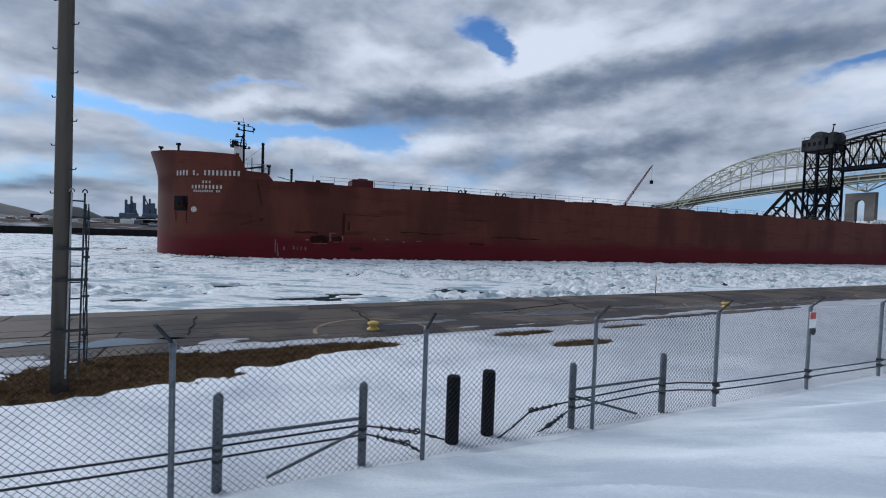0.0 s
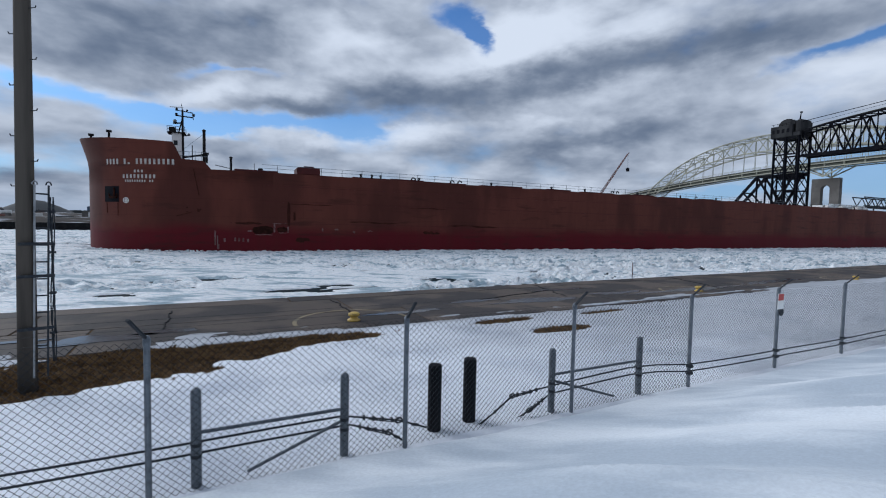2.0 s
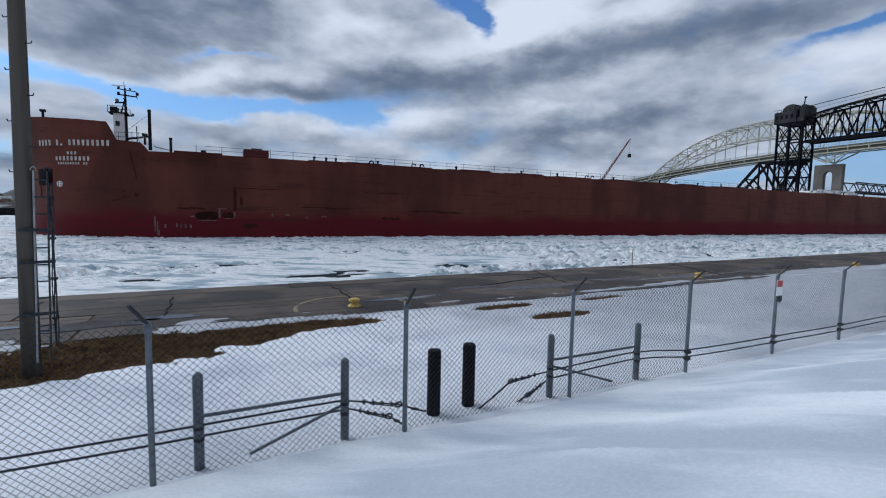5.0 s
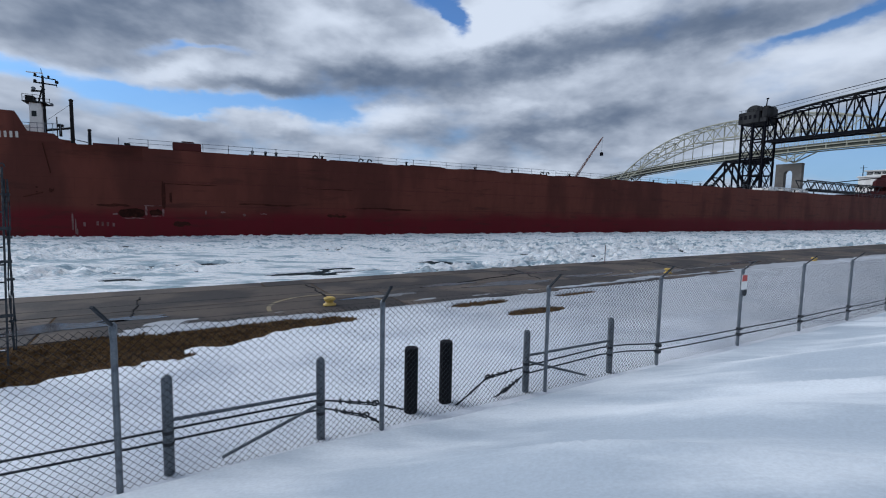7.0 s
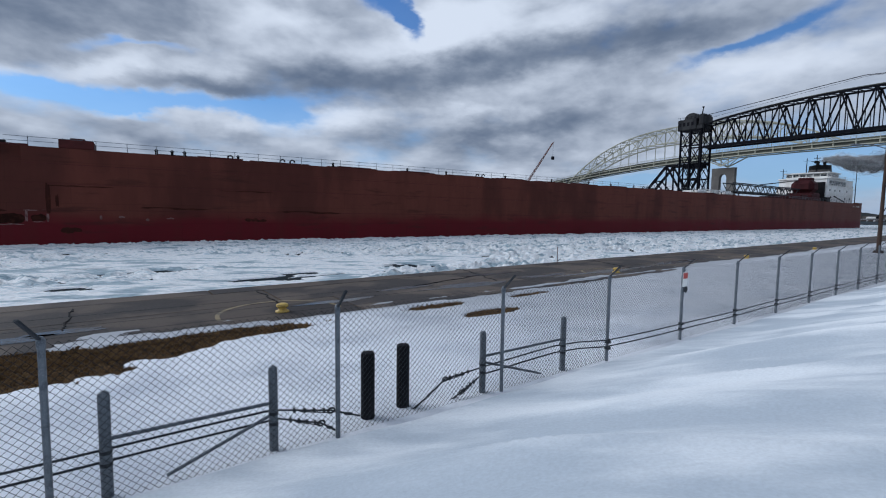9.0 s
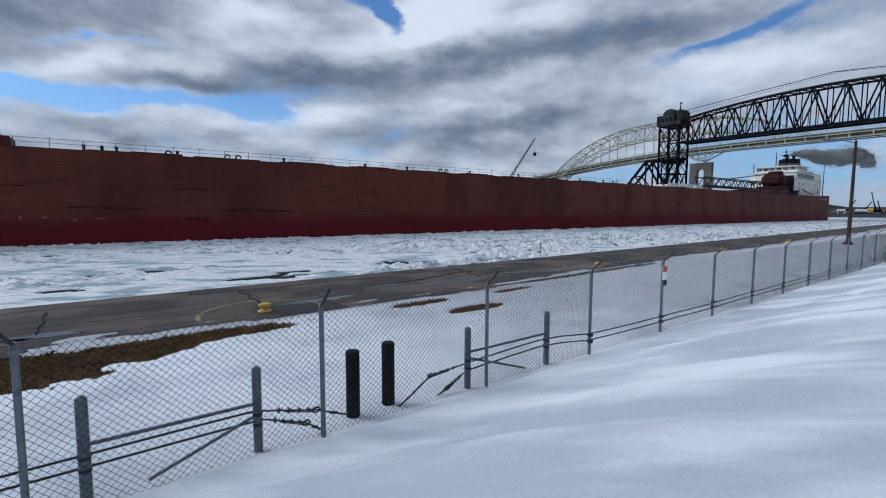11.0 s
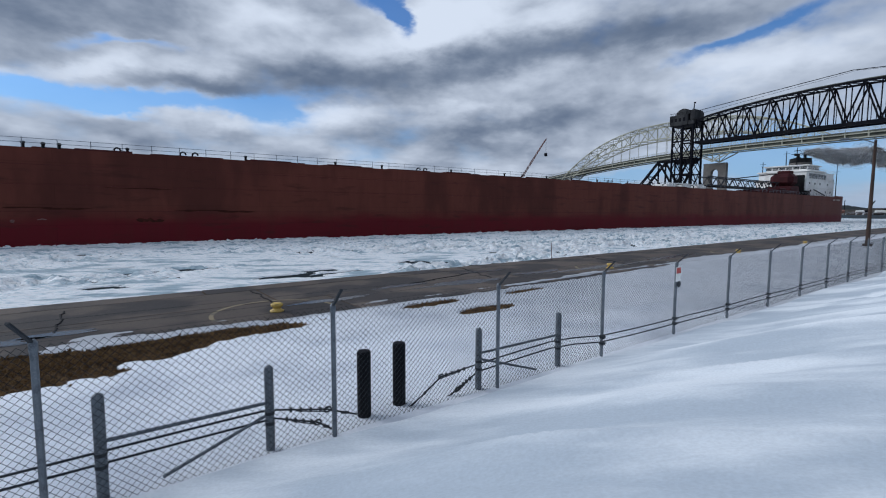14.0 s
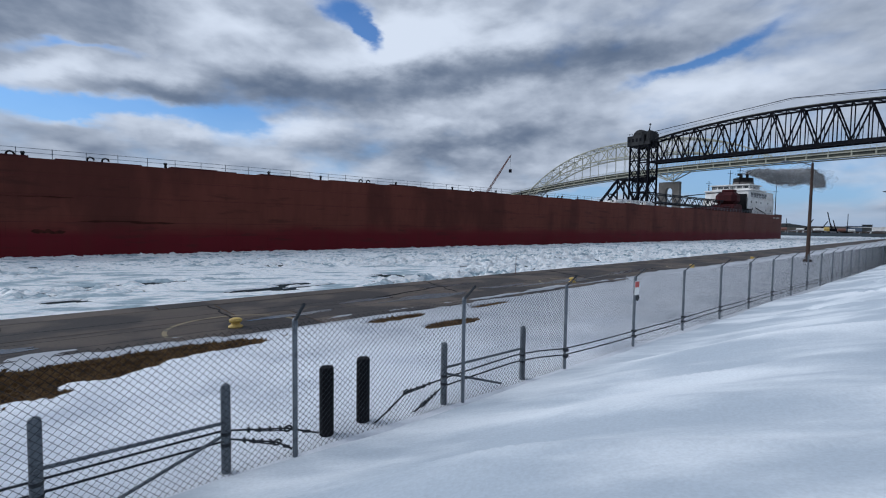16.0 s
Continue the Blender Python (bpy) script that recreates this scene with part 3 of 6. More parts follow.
BARE = ((-2.3, 13.0, 1.3, 0.75, 36), (-1.85, 11.1, 2.15, 1.3, 11), (0.9, 11.70, 3.9, 0.56, 12), (0.5, 11.4, 1.9, 0.72, 37), (-2.95, 10.25, 1.15, 0.6, 38), (-6.0, 11.6, 2.2, 0.14, 17), (-5.2, 10.9, 1.4, 0.12, 18), (-7, 10.2, 1.6, 0.1, 19), (8.6, 11.7, 1.15, 0.32, 13), (9.35, 10.1, 1.05, 0.30, 14), (12.8, 11.6, 1.1, 0.16, 15), (3.2, 13.0, 1.6, 0.2, 31), (6.6, 12.7, 2.4, 0.26, 32), (11.2, 12.6, 3.0, 0.24, 33), (16.5, 12.5, 3.2, 0.22, 34), (22, 12.6, 4, 0.25, 35), (-8, 12.2, 3, 0.15, 16))


def bank_height(S, N):
    d = 5.45 - N + 0.25 * fbm(S * 0.25, N * 0.2, 2, 21)
    toe = 0.18 * smooth(-0.1, 0.35, d)
    rise = 1.2 * smooth(0.0, 6.5, d) ** 0.85
    # wind-laid drifts run off from the fence down the bank, each with a soft lee lip
    X, Y = S * math.cos(FENCE) - N * math.sin(FENCE), S * math.sin(FENCE) + N * math.cos(FENCE)
    w = Y * 0.72 + 0.30 * X + 0.5 * fbm(X * 0.16, Y * 0.3, 2, 25)
    crest = vnoise(X * 0.13 + 0.9, w, 24) + 0.5
    lip = vnoise(X * 0.17 + 3.1, w * 1.3 + 0.4, 28) + 0.5
    drift = smooth(0.2, 2.2, d) * (0.22 * fbm(X * 0.18, Y * 0.32, 2, 22) + 0.11 * (smooth(0.25, 0.75, crest) - 0.5)
                                   + 0.055 * (smooth(0.30, 0.58, lip) - 0.9 * smooth(0.58, 0.70, lip))) + 0.010 * fbm(S * 1.5, N * 2.5, 3, 23)
    drift = drift - 0.10 * smooth(0.12, 0.3, fbm(S * 0.9, N * 1.6, 3, 27)) * smooth(13, 22, S) * smooth(4.5, 3.0, N)
    for x0, y0, a, b, h, tilt in ((4.0, 5.0, 2.6, 0.55, 0.11, -0.34), (1.5, 3.9, 1.9, 0.45, 0.09, -0.22), (7.8, 6.6, 2.8, 0.6, 0.10, -0.40), (0.2, 2.9, 1.6, 0.35, 0.06, -0.1), (6.5, 3.2, 3.0, 0.6, 0.07, -0.45)):
        u, v = (X - x0) / a, (Y - y0 - tilt * (X - x0)) / b
        v = np.where(v > 0, v * 2.2, v)        # steep on the lee side
        drift = drift + h * np.exp(-u * u - v * v)
    return -0.02 + toe + rise + drift * smooth(0.0, 1.5, d) - 0.4 * smooth(0.1, -0.25, d)


def snow():
    s = steps((-60, -16, 1.0), (-16, 30, 0.12), (30, 70, 0.5), (70, 300, 4.0))
    n = steps((3.0, 15.5, 0.11))
    tagged(sheet("snow_cover", s, n, flat_snow, SNOW, QUAY), "thin old snow lying over the quay lawn", "snow", kind="structure")
    s = steps((-320, -30, 20.0), (-30, -10, 0.8), (-10, 24, 0.11), (24, 60, 0.4), (60, 240, 4.0), (240, 700, 40.0))
    n = steps((-400, -14, 20.0), (-14, -2, 0.8), (-2, 6.2, 0.1))
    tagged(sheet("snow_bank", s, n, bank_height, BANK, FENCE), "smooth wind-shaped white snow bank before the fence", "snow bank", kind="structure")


def ice_height(S, N):
    """Broken plates frozen together, with open leads between some of them."""
    z = np.full(S.shape, -0.1)
    for size, lift, k in ((4.2, 0.10, 1), (1.5, 0.16, 2), (0.62, 0.20, 3)):
        x, y = S / size + 0.5 * fbm(S / size, N / size, 2, k + 40), N / (size * 0.8) + 0.5 * fbm(S / size, N / size, 2, k + 50)
        ix, iy = np.floor(x), np.floor(y)
        best, second = np.full(S.shape, 9.0), np.full(S.shape, 9.0)
        tilt = np.zeros(S.shape)
        for i in (-1, 0, 1):
            for j in (-1, 0, 1):
                cx, cy = ix + i + rand2(ix + i, iy + j, k), iy + j + rand2(ix + i, iy + j, k + 9)
                r = np.hypot(x - cx, y - cy)
                near = r < best
                second = np.where(near, best, np.minimum(second, r))
                h = rand2(ix + i, iy + j, k + 5) - 0.45
                t = h + (x - cx) * (rand2(ix + i, iy + j, k + 6) - 0.5) * 1.2 + (y - cy) * (rand2(ix + i, iy + j, k + 7) - 0.5) * 1.2
                tilt = np.where(near, t, tilt)
                best = np.where(near, r, best)
        z = z + lift * tilt * smooth(0.0, 0.12, second - best) - 0.08 * (1 - smooth(0.0, 0.10, second - best)) * lift * 8
    rough = smooth(-0.15, 0.25, fbm(S * 0.05, N * 0.09, 3, 31) + 0.25 * smooth(26, 44, N) + 0.1)
    rough = rough * smooth(20.5, 24.5, N + 1.6 * fbm(S * 0.15, N * 0.2, 3, 34))        # a smooth shelf along the quay
    flat = 0.02 + 0.03 * fbm(S * 0.4, N * 0.4, 3, 33)
    lead = smooth(0.42, 0.50, fbm(S * 0.13, N * 0.42, 5, 35) - 0.2 * smooth(26, 22, N))
    for s0, n0, a, b in ((8.8, 27.6, 0.6, 0.36), (19.5, 28.6, 1.5, 1.0), (18.4, 30.8, 1.3, 0.9), (6.4, 25.2, 0.45, 0.3), (-9, 33, 2.0, 0.4), (31, 33, 1.8, 0.7), (-2, 30, 1.0, 0.5)):
        r = np.hypot((S - s0) / a, (N - n0) / b) + 0.9 * fbm(S * 0.9, N * 1.4, 3, 37)
        lead = np.maximum(lead, smooth(1.15, 0.85, r))
    pile = 0.07 * smooth(3, 0.3, np.abs(N - 64.5 + S * 0.0510)) * np.maximum(0, fbm(S * 0.5, N * 0.5, 3, 38) + 0.35)
    z = (z + 0.16) * rough * (2.1 - 1.1 * smooth(36, 58, N)) + flat * (1 - rough) + pile
    return WATER + z - 0.5 * lead


def water():
    bm = bmesh.new()
    box(bm, -2500, 4500, EDGE - 1, 4000, WATER - 3, WATER - 0.06, Matrix.Rotation(QUAY, 4, "Z"))
    tagged(part("water", bm, OPEN_WATER), "dark cold open water of the channel", "water", kind="structure")
    ice = tagged(empty("ice_field"), "broken white brash ice drifting on the channel", "ice", kind="stuff")
    s = steps((-130, -45, 0.9), (-45, 75, 0.28), (75, 200, 0.8), (200, 420, 3.0))
    n = steps((EDGE - 0.6, 62, 0.26), (62, 66, 0.4), (66, 190, 2.2))
    ob = sheet("brash", s, n, ice_height, ICE, QUAY, ice)

    def shelf_height(S, N):
        bound = 19.3 + 4.2 * smooth(24, -14, S) + 1.6 * fbm(S * 0.12, N * 0.1, 3, 95) + 0.5 * fbm(S * 0.9, N * 0.9, 3, 96)
        return WATER + 0.16 + 0.03 * fbm(S * 0.3, N * 0.5, 3, 97) - 0.7 * smooth(-0.15, 0.5, N - bound)
    sheet("shelf", steps((-130, -40, 1.2), (-40, 60, 0.3), (60, 200, 2.0)), steps((EDGE - 0.6, 26.5, 0.18)), shelf_height, SHELF, QUAY, ice)
    return ice


quay()
snow()
ice_field = water()


# ---- the ship ----
LENGTH, HALF, DECK = 308.6, 16.0, 10.95


def stem(z):
    return LENGTH + (1.15 * max(0.0, (z - 11.4) / 4.2) ** 1.2)


def side_top(x):
    pts = ((-10, 11.3), (10, 11.3), (12, DECK), (292.3, DECK), (293.1, 12.0), (295.6, 12.2), (295.7, 12.5), (295.95, 13.9), (296.1, 14.35), (309.8, 15.25))
    for (x0, z0), (x1, z1) in zip(pts, pts[1:]):
        if x <= x1:
            return z0 + (z1 - z0) * (x - x0) / (x1 - x0)
    return pts[-1][1]


def half_breadth(x, z=5.0):
    e = stem(z) - x
    b = HALF * math.sqrt(max(0.0, 1 - max(0.0, 1 - e / 24) ** 2)) if e < 24 else HALF
    return min(b, HALF * math.sqrt(max(0.0, 1 - (max(0.0, 1 - x) / 13) ** 2)))


def side_point(x, z, out=0.0):
    """A point on the port side, out metres off the plating."""
    b, e = half_breadth(x, z), 0.05
    slope = (half_breadth(x + e, z) - half_breadth(x - e, z)) / (2 * e)
    nrm = Vector((-slope, 1, 0)).normalized()
    return Vector((x, b, z)) + nrm * out


def decal(bm, x0, x1, z0, z1, out=0.03, cuts=1, ragged=0.0):
    """A thin patch lying on the port side's plating."""
    cols = []
    for i in range(cuts + 1):
        x = x0 + (x1 - x0) * i / cuts
        d = [random.uniform(-ragged, ragged) for _ in range(2)] if ragged else (0, 0)
        cols.append([bm.verts.new(side_point(x, z, o)) for z, o in ((z0 + d[0], out), (z1 + d[1], out), (z1 + d[1], -0.05), (z0 + d[0], -0.05))])
    for a, b in zip(cols, cols[1:]):
        for i in range(4):
            bm.faces.new((a[i], b[i], b[(i + 1) % 4], a[(i + 1) % 4]))
    bm.faces.new(cols[0])
    bm.faces.new(cols[-1][::-1])


def ship_hull(ship):
    bm = bmesh.new()
    angles = [i * math.pi / 2 / 22 for i in range(23)]
    angles += [math.acos(1 - (LENGTH - x) / 24) for x in (296.1, 295.95, 295.8, 295.7, 295.6, 293.1, 292.85, 292.55, 292.3)]
    angles.sort()
    xs = [-5.0, -4.2, -2.5, 0.0] + list(np.arange(2, 284, 6.0))
    stations = [("x", x) for x in xs] + [("a", a) for a in reversed(angles)]

    def column(kind, v, sgn, levels):
        out = []
        for z in levels:
            if kind == "x":
                x = v
                b = half_breadth(x, z)
            else:
                x = stem(z) - 24 * (1 - math.cos(v))
                b = HALF * math.sin(v)
            out.append(bm.verts.new((x, sgn * b, z)))
        return out

    ends = []
    for sgn in (1, -1):
        cols = []
        for kind, v in stations:
            x = v if kind == "x" else LENGTH - 24 * (1 - math.cos(v))
            top = side_top(x + (1.1 if kind == "a" and v < 0.3 else 0))
            levels = [-3, 0, 2, 4, 6, 8.5, DECK] + [DECK + (top - DECK) * k / 4 for k in range(1, 5)]
            cols.append(column(kind, v, sgn, levels))
        for a, b in zip(cols, cols[1:]):
            for i in range(len(a) - 1):
                f = (a[i], b[i], b[i + 1], a[i + 1])
                bm.faces.new(f if sgn < 0 else f[::-1])
        ends.append(cols)
    port, star = ends
    for a, b in zip(zip(port, star), zip(port[1:], star[1:])):    # the deck, just under the side's top
        bm.faces.new((a[0][6], b[0][6], b[1][6], a[1][6]))
    for i in range(10):
        bm.faces.new((port[0][i], port[0][i + 1], star[0][i + 1], star[0][i]))
    bmesh.ops.remove_doubles(bm, verts=bm.verts, dist=0.01)
    hull = part("hull", bm, HULL, ship, "rust-brown hull plating over a red boot-top")
    for p in hull.data.polygons:
        p.use_smooth = p.center.x > 284 or p.center.x < 4
    return hull


def bow_lettering(ship, x0, x1, z0, z1, words, name):
    """White block bars for the lettering, a bar for each letter, evenly spaced on the curved plating."""
    n = 2000
    pts = [side_point(x0 + (x1 - x0) * i / n, (z0 + z1) / 2) for i in range(n + 1)]
    run = np.concatenate([[0], np.cumsum([(b - a).length for a, b in zip(pts, pts[1:])])])
    xs = np.linspace(x0, x1, n + 1)
    step = run[-1] / len(words)
    for i, c in enumerate(words):
        if c == " ":
            continue
        a, b = np.interp([(i + 0.26) * step, (i + 0.72) * step], run, xs)
        bm = bmesh.new()
        decal(bm, a, b, z0, z1 if c == "I" else z0 + 0.3 * (z1 - z0), 0.03, 1)
        part(name, bm, LETTER, ship)


def build_ship():
    ship = tagged(empty("bulk_carrier"), "long rust-brown and red lake bulk carrier steaming through ice", "ship")
    ship_hull(ship)
    bow_lettering(ship, 305.1, 296.5, 11.4, 12.1, "IIII I. IIIIIIIII", "letter_bar")
    bow_lettering(ship, 301.6, 300.3, 10.3, 10.65, "III", "letter_bar")
    bow_lettering(ship, 303.0, 298.8, 9.55, 10.05, "IIIIIIIII", "letter_bar")
    bow_lettering(ship, 302.7, 299.1, 9.05, 9.35, "IIIIIIIII II", "letter_bar")
    # anchor pocket
    bm = bmesh.new()
    decal(bm, 305.35, 303.45, 6.4, 8.5, 0.02, 4)
    pocket = part("anchor_pocket", bm, BLACK_STEEL, ship, "dark recess with the stowed anchor")
    bm = bmesh.new()
    tube(bm, side_point(304.0, 8.3, 0.12), side_point(304.0, 7.1, 0.12), 0.13, sides=6)
    tube(bm, side_point(304.55, 7.0, 0.14), side_point(303.65, 7.0, 0.14), 0.16, sides=6)
    tube(bm, side_point(304.55, 7.0, 0.14), side_point(304.7, 7.6, 0.14), 0.13, 0.04, sides=6)
    tube(bm, side_point(303.65, 7.0, 0.14), side_point(303.6, 7.6, 0.14), 0.13, 0.04, sides=6)
    part("anchor", bm, RUST, pocket)
    bm = bmesh.new()
    for k in range(2):
        for i in range(20):
            a, b = 2 * math.pi * i / 20, 2 * math.pi * (i + 1) / 20
            r = 0.38
            if k == 0:
                q = [side_point(302.55 + rr * math.cos(t), 6.63 + rr * math.sin(t), 0.03) for rr, t in ((r, a), (r, b), (r * 0.72, b), (r * 0.72, a))]
                bm.faces.new([bm.verts.new(p) for p in q])
    decal(bm, 302.80, 302.30, 6.57, 6.69, 0.03, 1)
    decal(bm, 302.61, 302.49, 6.37, 6.89, 0.03, 1)
    part("thruster_mark", bm, WHITE, ship, "white circle with a cross")
    bow_lettering(ship, 12.0, 3.0, 9.3, 9.9, "IIII I. IIIIIIIII", "letter_bar")
    fittings(ship)
    aft_house(ship)
    return ship


def fittings(ship):
    # light mast on the forecastle
    mast = part_mast(ship)
    # raised box amidships of the bow and hose posts along the rail
    bm = bmesh.new()
    box(bm, 278.2, 281.4, 12.5, 15.97, DECK, 11.95, None, 0.08)
    box(bm, 279.0, 280.4, 13.5, 15.5, 11.95, 12.2, None, 0.05)
    part("deck_locker", bm, RED_STEEL, ship)
    # rail
    bm = bmesh.new()
    tube(bm, (0, 0, 0), (0, 0, 1.1), 0.04, sides=5)
    post = part("rail_post", bm, GALV, ship)
    post.matrix_basis = Matrix.Translation((14, 15.8, DECK))
    for i in range(1, 93):
        shared("rail_post", post.data, ship, Matrix.Translation((14 + i * 3.0, half_breadth(14 + i * 3.0) - 0.2, DECK)))
    for h in (0.55, 1.03):
        bm = bmesh.new()
        bar(bm, (14, 15.8, DECK + h), (286, 15.8, DECK + h), 0.045, 0.045)
        part("rail_wire", bm, GALV, ship)
    # vents, bitts and coamings that rise over the side
    random.seed(11)
    bm = bmesh.new()
    tube(bm, (0, 0, 0), (0, 0, 0.5), 0.16, sides=8)
    turned(bm, ((0.22, 0.5), (0.22, 0.66), (0.1, 0.74)), 8)
    vent = part("deck_vent", bm, BLACK, ship)
    vent.matrix_basis = Matrix.Translation((272, 15.2, DECK))
    for x in (270.3, 268.9, 262.5, 249, 236, 228, 214, 201, 189, 181, 172, 160, 150, 139, 128, 117):
        shared("deck_vent", vent.data, ship, Matrix.Translation((x, 15.2, DECK)))
    bm = bmesh.new()
    k = [(0.33 * math.cos(a), 0, 0.3 + 0.33 * math.sin(a)) for a in np.linspace(-0.4, math.pi, 9)]
    for a, b in zip(k, k[1:]):
        tube(bm, a, b, 0.11, sides=6)
    hook = part("gooseneck", bm, BLACK, ship)
    hook.matrix_basis = Matrix.Translation((263.5, 15.3, DECK))
    for x in (256.6, 255.2, 221, 219.6, 196, 168, 166.5, 144):
        shared("gooseneck", hook.data, ship, Matrix.Translation((x, 15.3, DECK)))
    bm = bmesh.new()
    box(bm, 0, 5.5, 15.55, 15.95, DECK, DECK + 0.22)
    coam = part("side_coaming", bm, RED_STEEL, ship)
    for x in (284, 262, 243, 232, 210, 190, 176, 156, 133):
        shared("side_coaming", coam.data, ship, Matrix.Translation((x, 0, 0)))
    # wear on the port side
    for z in (3.9, 6.9, 9.1):
        bm = bmesh.new()
        decal(bm, 290.0, 0.0, z, z + 0.05, 0.015, 60)
        part("plate_seam", bm, RED_STEEL, ship)
    random.seed(5)

    def ragged(x0, x1, z0, z1, rag, n=18):
        """An uneven patch of plating whose edge wanders."""
        bm = bmesh.new()
        k = random.uniform(0, 50)
        cols = []
        for i in range(n + 1):
            t = i / n
            taper = 1 - (2 * t - 1) ** 8
            lo = z0 + rag * float(fbm(np.array(t * 6.0 + k), np.array(1.3), 3, 90))
            hi = z1 + rag * float(fbm(np.array(t * 6.0 + k), np.array(7.7), 3, 91))
            mid = (lo + hi) / 2
            x = x0 + (x1 - x0) * t
            cols.append([bm.verts.new(side_point(x, mid + (e - mid) * taper, o)) for e, o in ((lo, 0.03), (hi, 0.03), (hi, -0.05), (lo, -0.05))])
        for a, b in zip(cols, cols[1:]):
            for i in range(4):
                bm.faces.new((a[i], b[i], b[(i + 1) % 4], a[(i + 1) % 4]))
        bmesh.ops.recalc_face_normals(bm, faces=bm.faces)
        return bm

    part("scrape", ragged(287.3, 284.5, 2.45, 3.5, 0.25), RUST, ship, "bare dark scrapes in the paint")
    part("scrape", ragged(284.1, 282.7, 2.75, 3.45, 0.25), RUST, ship, "bare dark scrapes in the paint")
    # torn pale edges round the scrapes
    for x0, x1, z0, z1 in ((284.7, 282.7, 3.86, 3.96), (284.55, 284.3, 2.7, 3.8), (287.9, 287.3, 2.75, 2.95), (287.0, 284.6, 2.28, 2.38), (282.75, 282.5, 2.6, 3.5), (283.9, 282.8, 2.55, 2.66),
                           (291.95, 291.75, 0.9, 2.8), (291.65, 291.5, 0.4, 2.2), (291.5, 291.35, 0.3, 1.0), (277.95, 277.7, 2.85, 3.3), (276.1, 275.5, 3.05, 3.3), (273.4, 273.0, 2.7, 3.0), (271.2, 270.3, 2.95, 3.1)):
        part("torn_edge", ragged(x0, x1, z0, z1, 0.14, 8), SCUFF, ship)
    for x, z in ((290.7, 1.54), (289.4, 1.66), (288.9, 1.62), (288.4, 1.58), (287.8, 1.5)):
        bm = bmesh.new()
        decal(bm, x + 0.12, x - 0.10, z - 0.24, z + 0.24, 0.025, 1)
        part("draft_mark", bm, SCUFF, ship)
    for x0, x1, z0, z1, r in ((282.75, 282.3, 3.6, 6.9, 0.35), (282.6, 276.4, 6.62, 6.74, 0.12), (281.9, 281.6, 4.4, 5.6, 0.4), (281.6, 279.6, 1.35, 1.9, 0.25), (289.5, 286.0, 3.75, 4.0, 0.2),
                              (295.28, 295.08, 5.72, 5.92, 0.04), (295.26, 295.1, 5.2, 5.34, 0.04), (294.0, 293.5, 5.3, 5.7, 0.3), (274.0, 266.0, 4.2, 4.32, 0.3), (265.0, 258.0, 6.7, 6.8, 0.2), (258, 248, 3.9, 4.05, 0.35), (262, 259, 2.6, 3.0, 0.4)):
        part("rust_mark", ragged(x0, x1, z0, z1, r), WORN, ship)
    for (xa, za), (xb, zb), w in (((294.4, 10.9), (293.75, 7.5), 0.06), ((296.5, 4.65), (294.6, 5.23), 0.05), ((305.1, 6.3), (305.05, 4.9), 0.05), ((303.6, 6.3), (303.6, 4.6), 0.05)):
        bm = bmesh.new()
        polytube(bm, [side_point(xa + (xb - xa) * i / 10, za + (zb - za) * i / 10, 0.01) for i in range(11)], w, 5)
        part("dark_line", bm, WORN, ship)
    # bitt post and small fairleads by the break
    bm = bmesh.new()
    tube(bm, (289.9, 15.0, DECK), (289.9, 15.0, 12.7), 0.16, sides=8)
    tube(bm, (291.8, 14.8, 11.6), (289.9, 15.0, 11.2), 0.05, sides=5)
    turned(bm, ((0.2, 12.6), (0.2, 12.8), (0.1, 12.85)), 8, (289.9, 15.0, 0))
    part("stanchion", bm, BLACK, ship)
    bm = bmesh.new()
    box(bm, 285.9, 286.5, 14.8, 15.4, DECK, 11.5, None, 0.06)
    part("fairlead", bm, BLACK, ship)


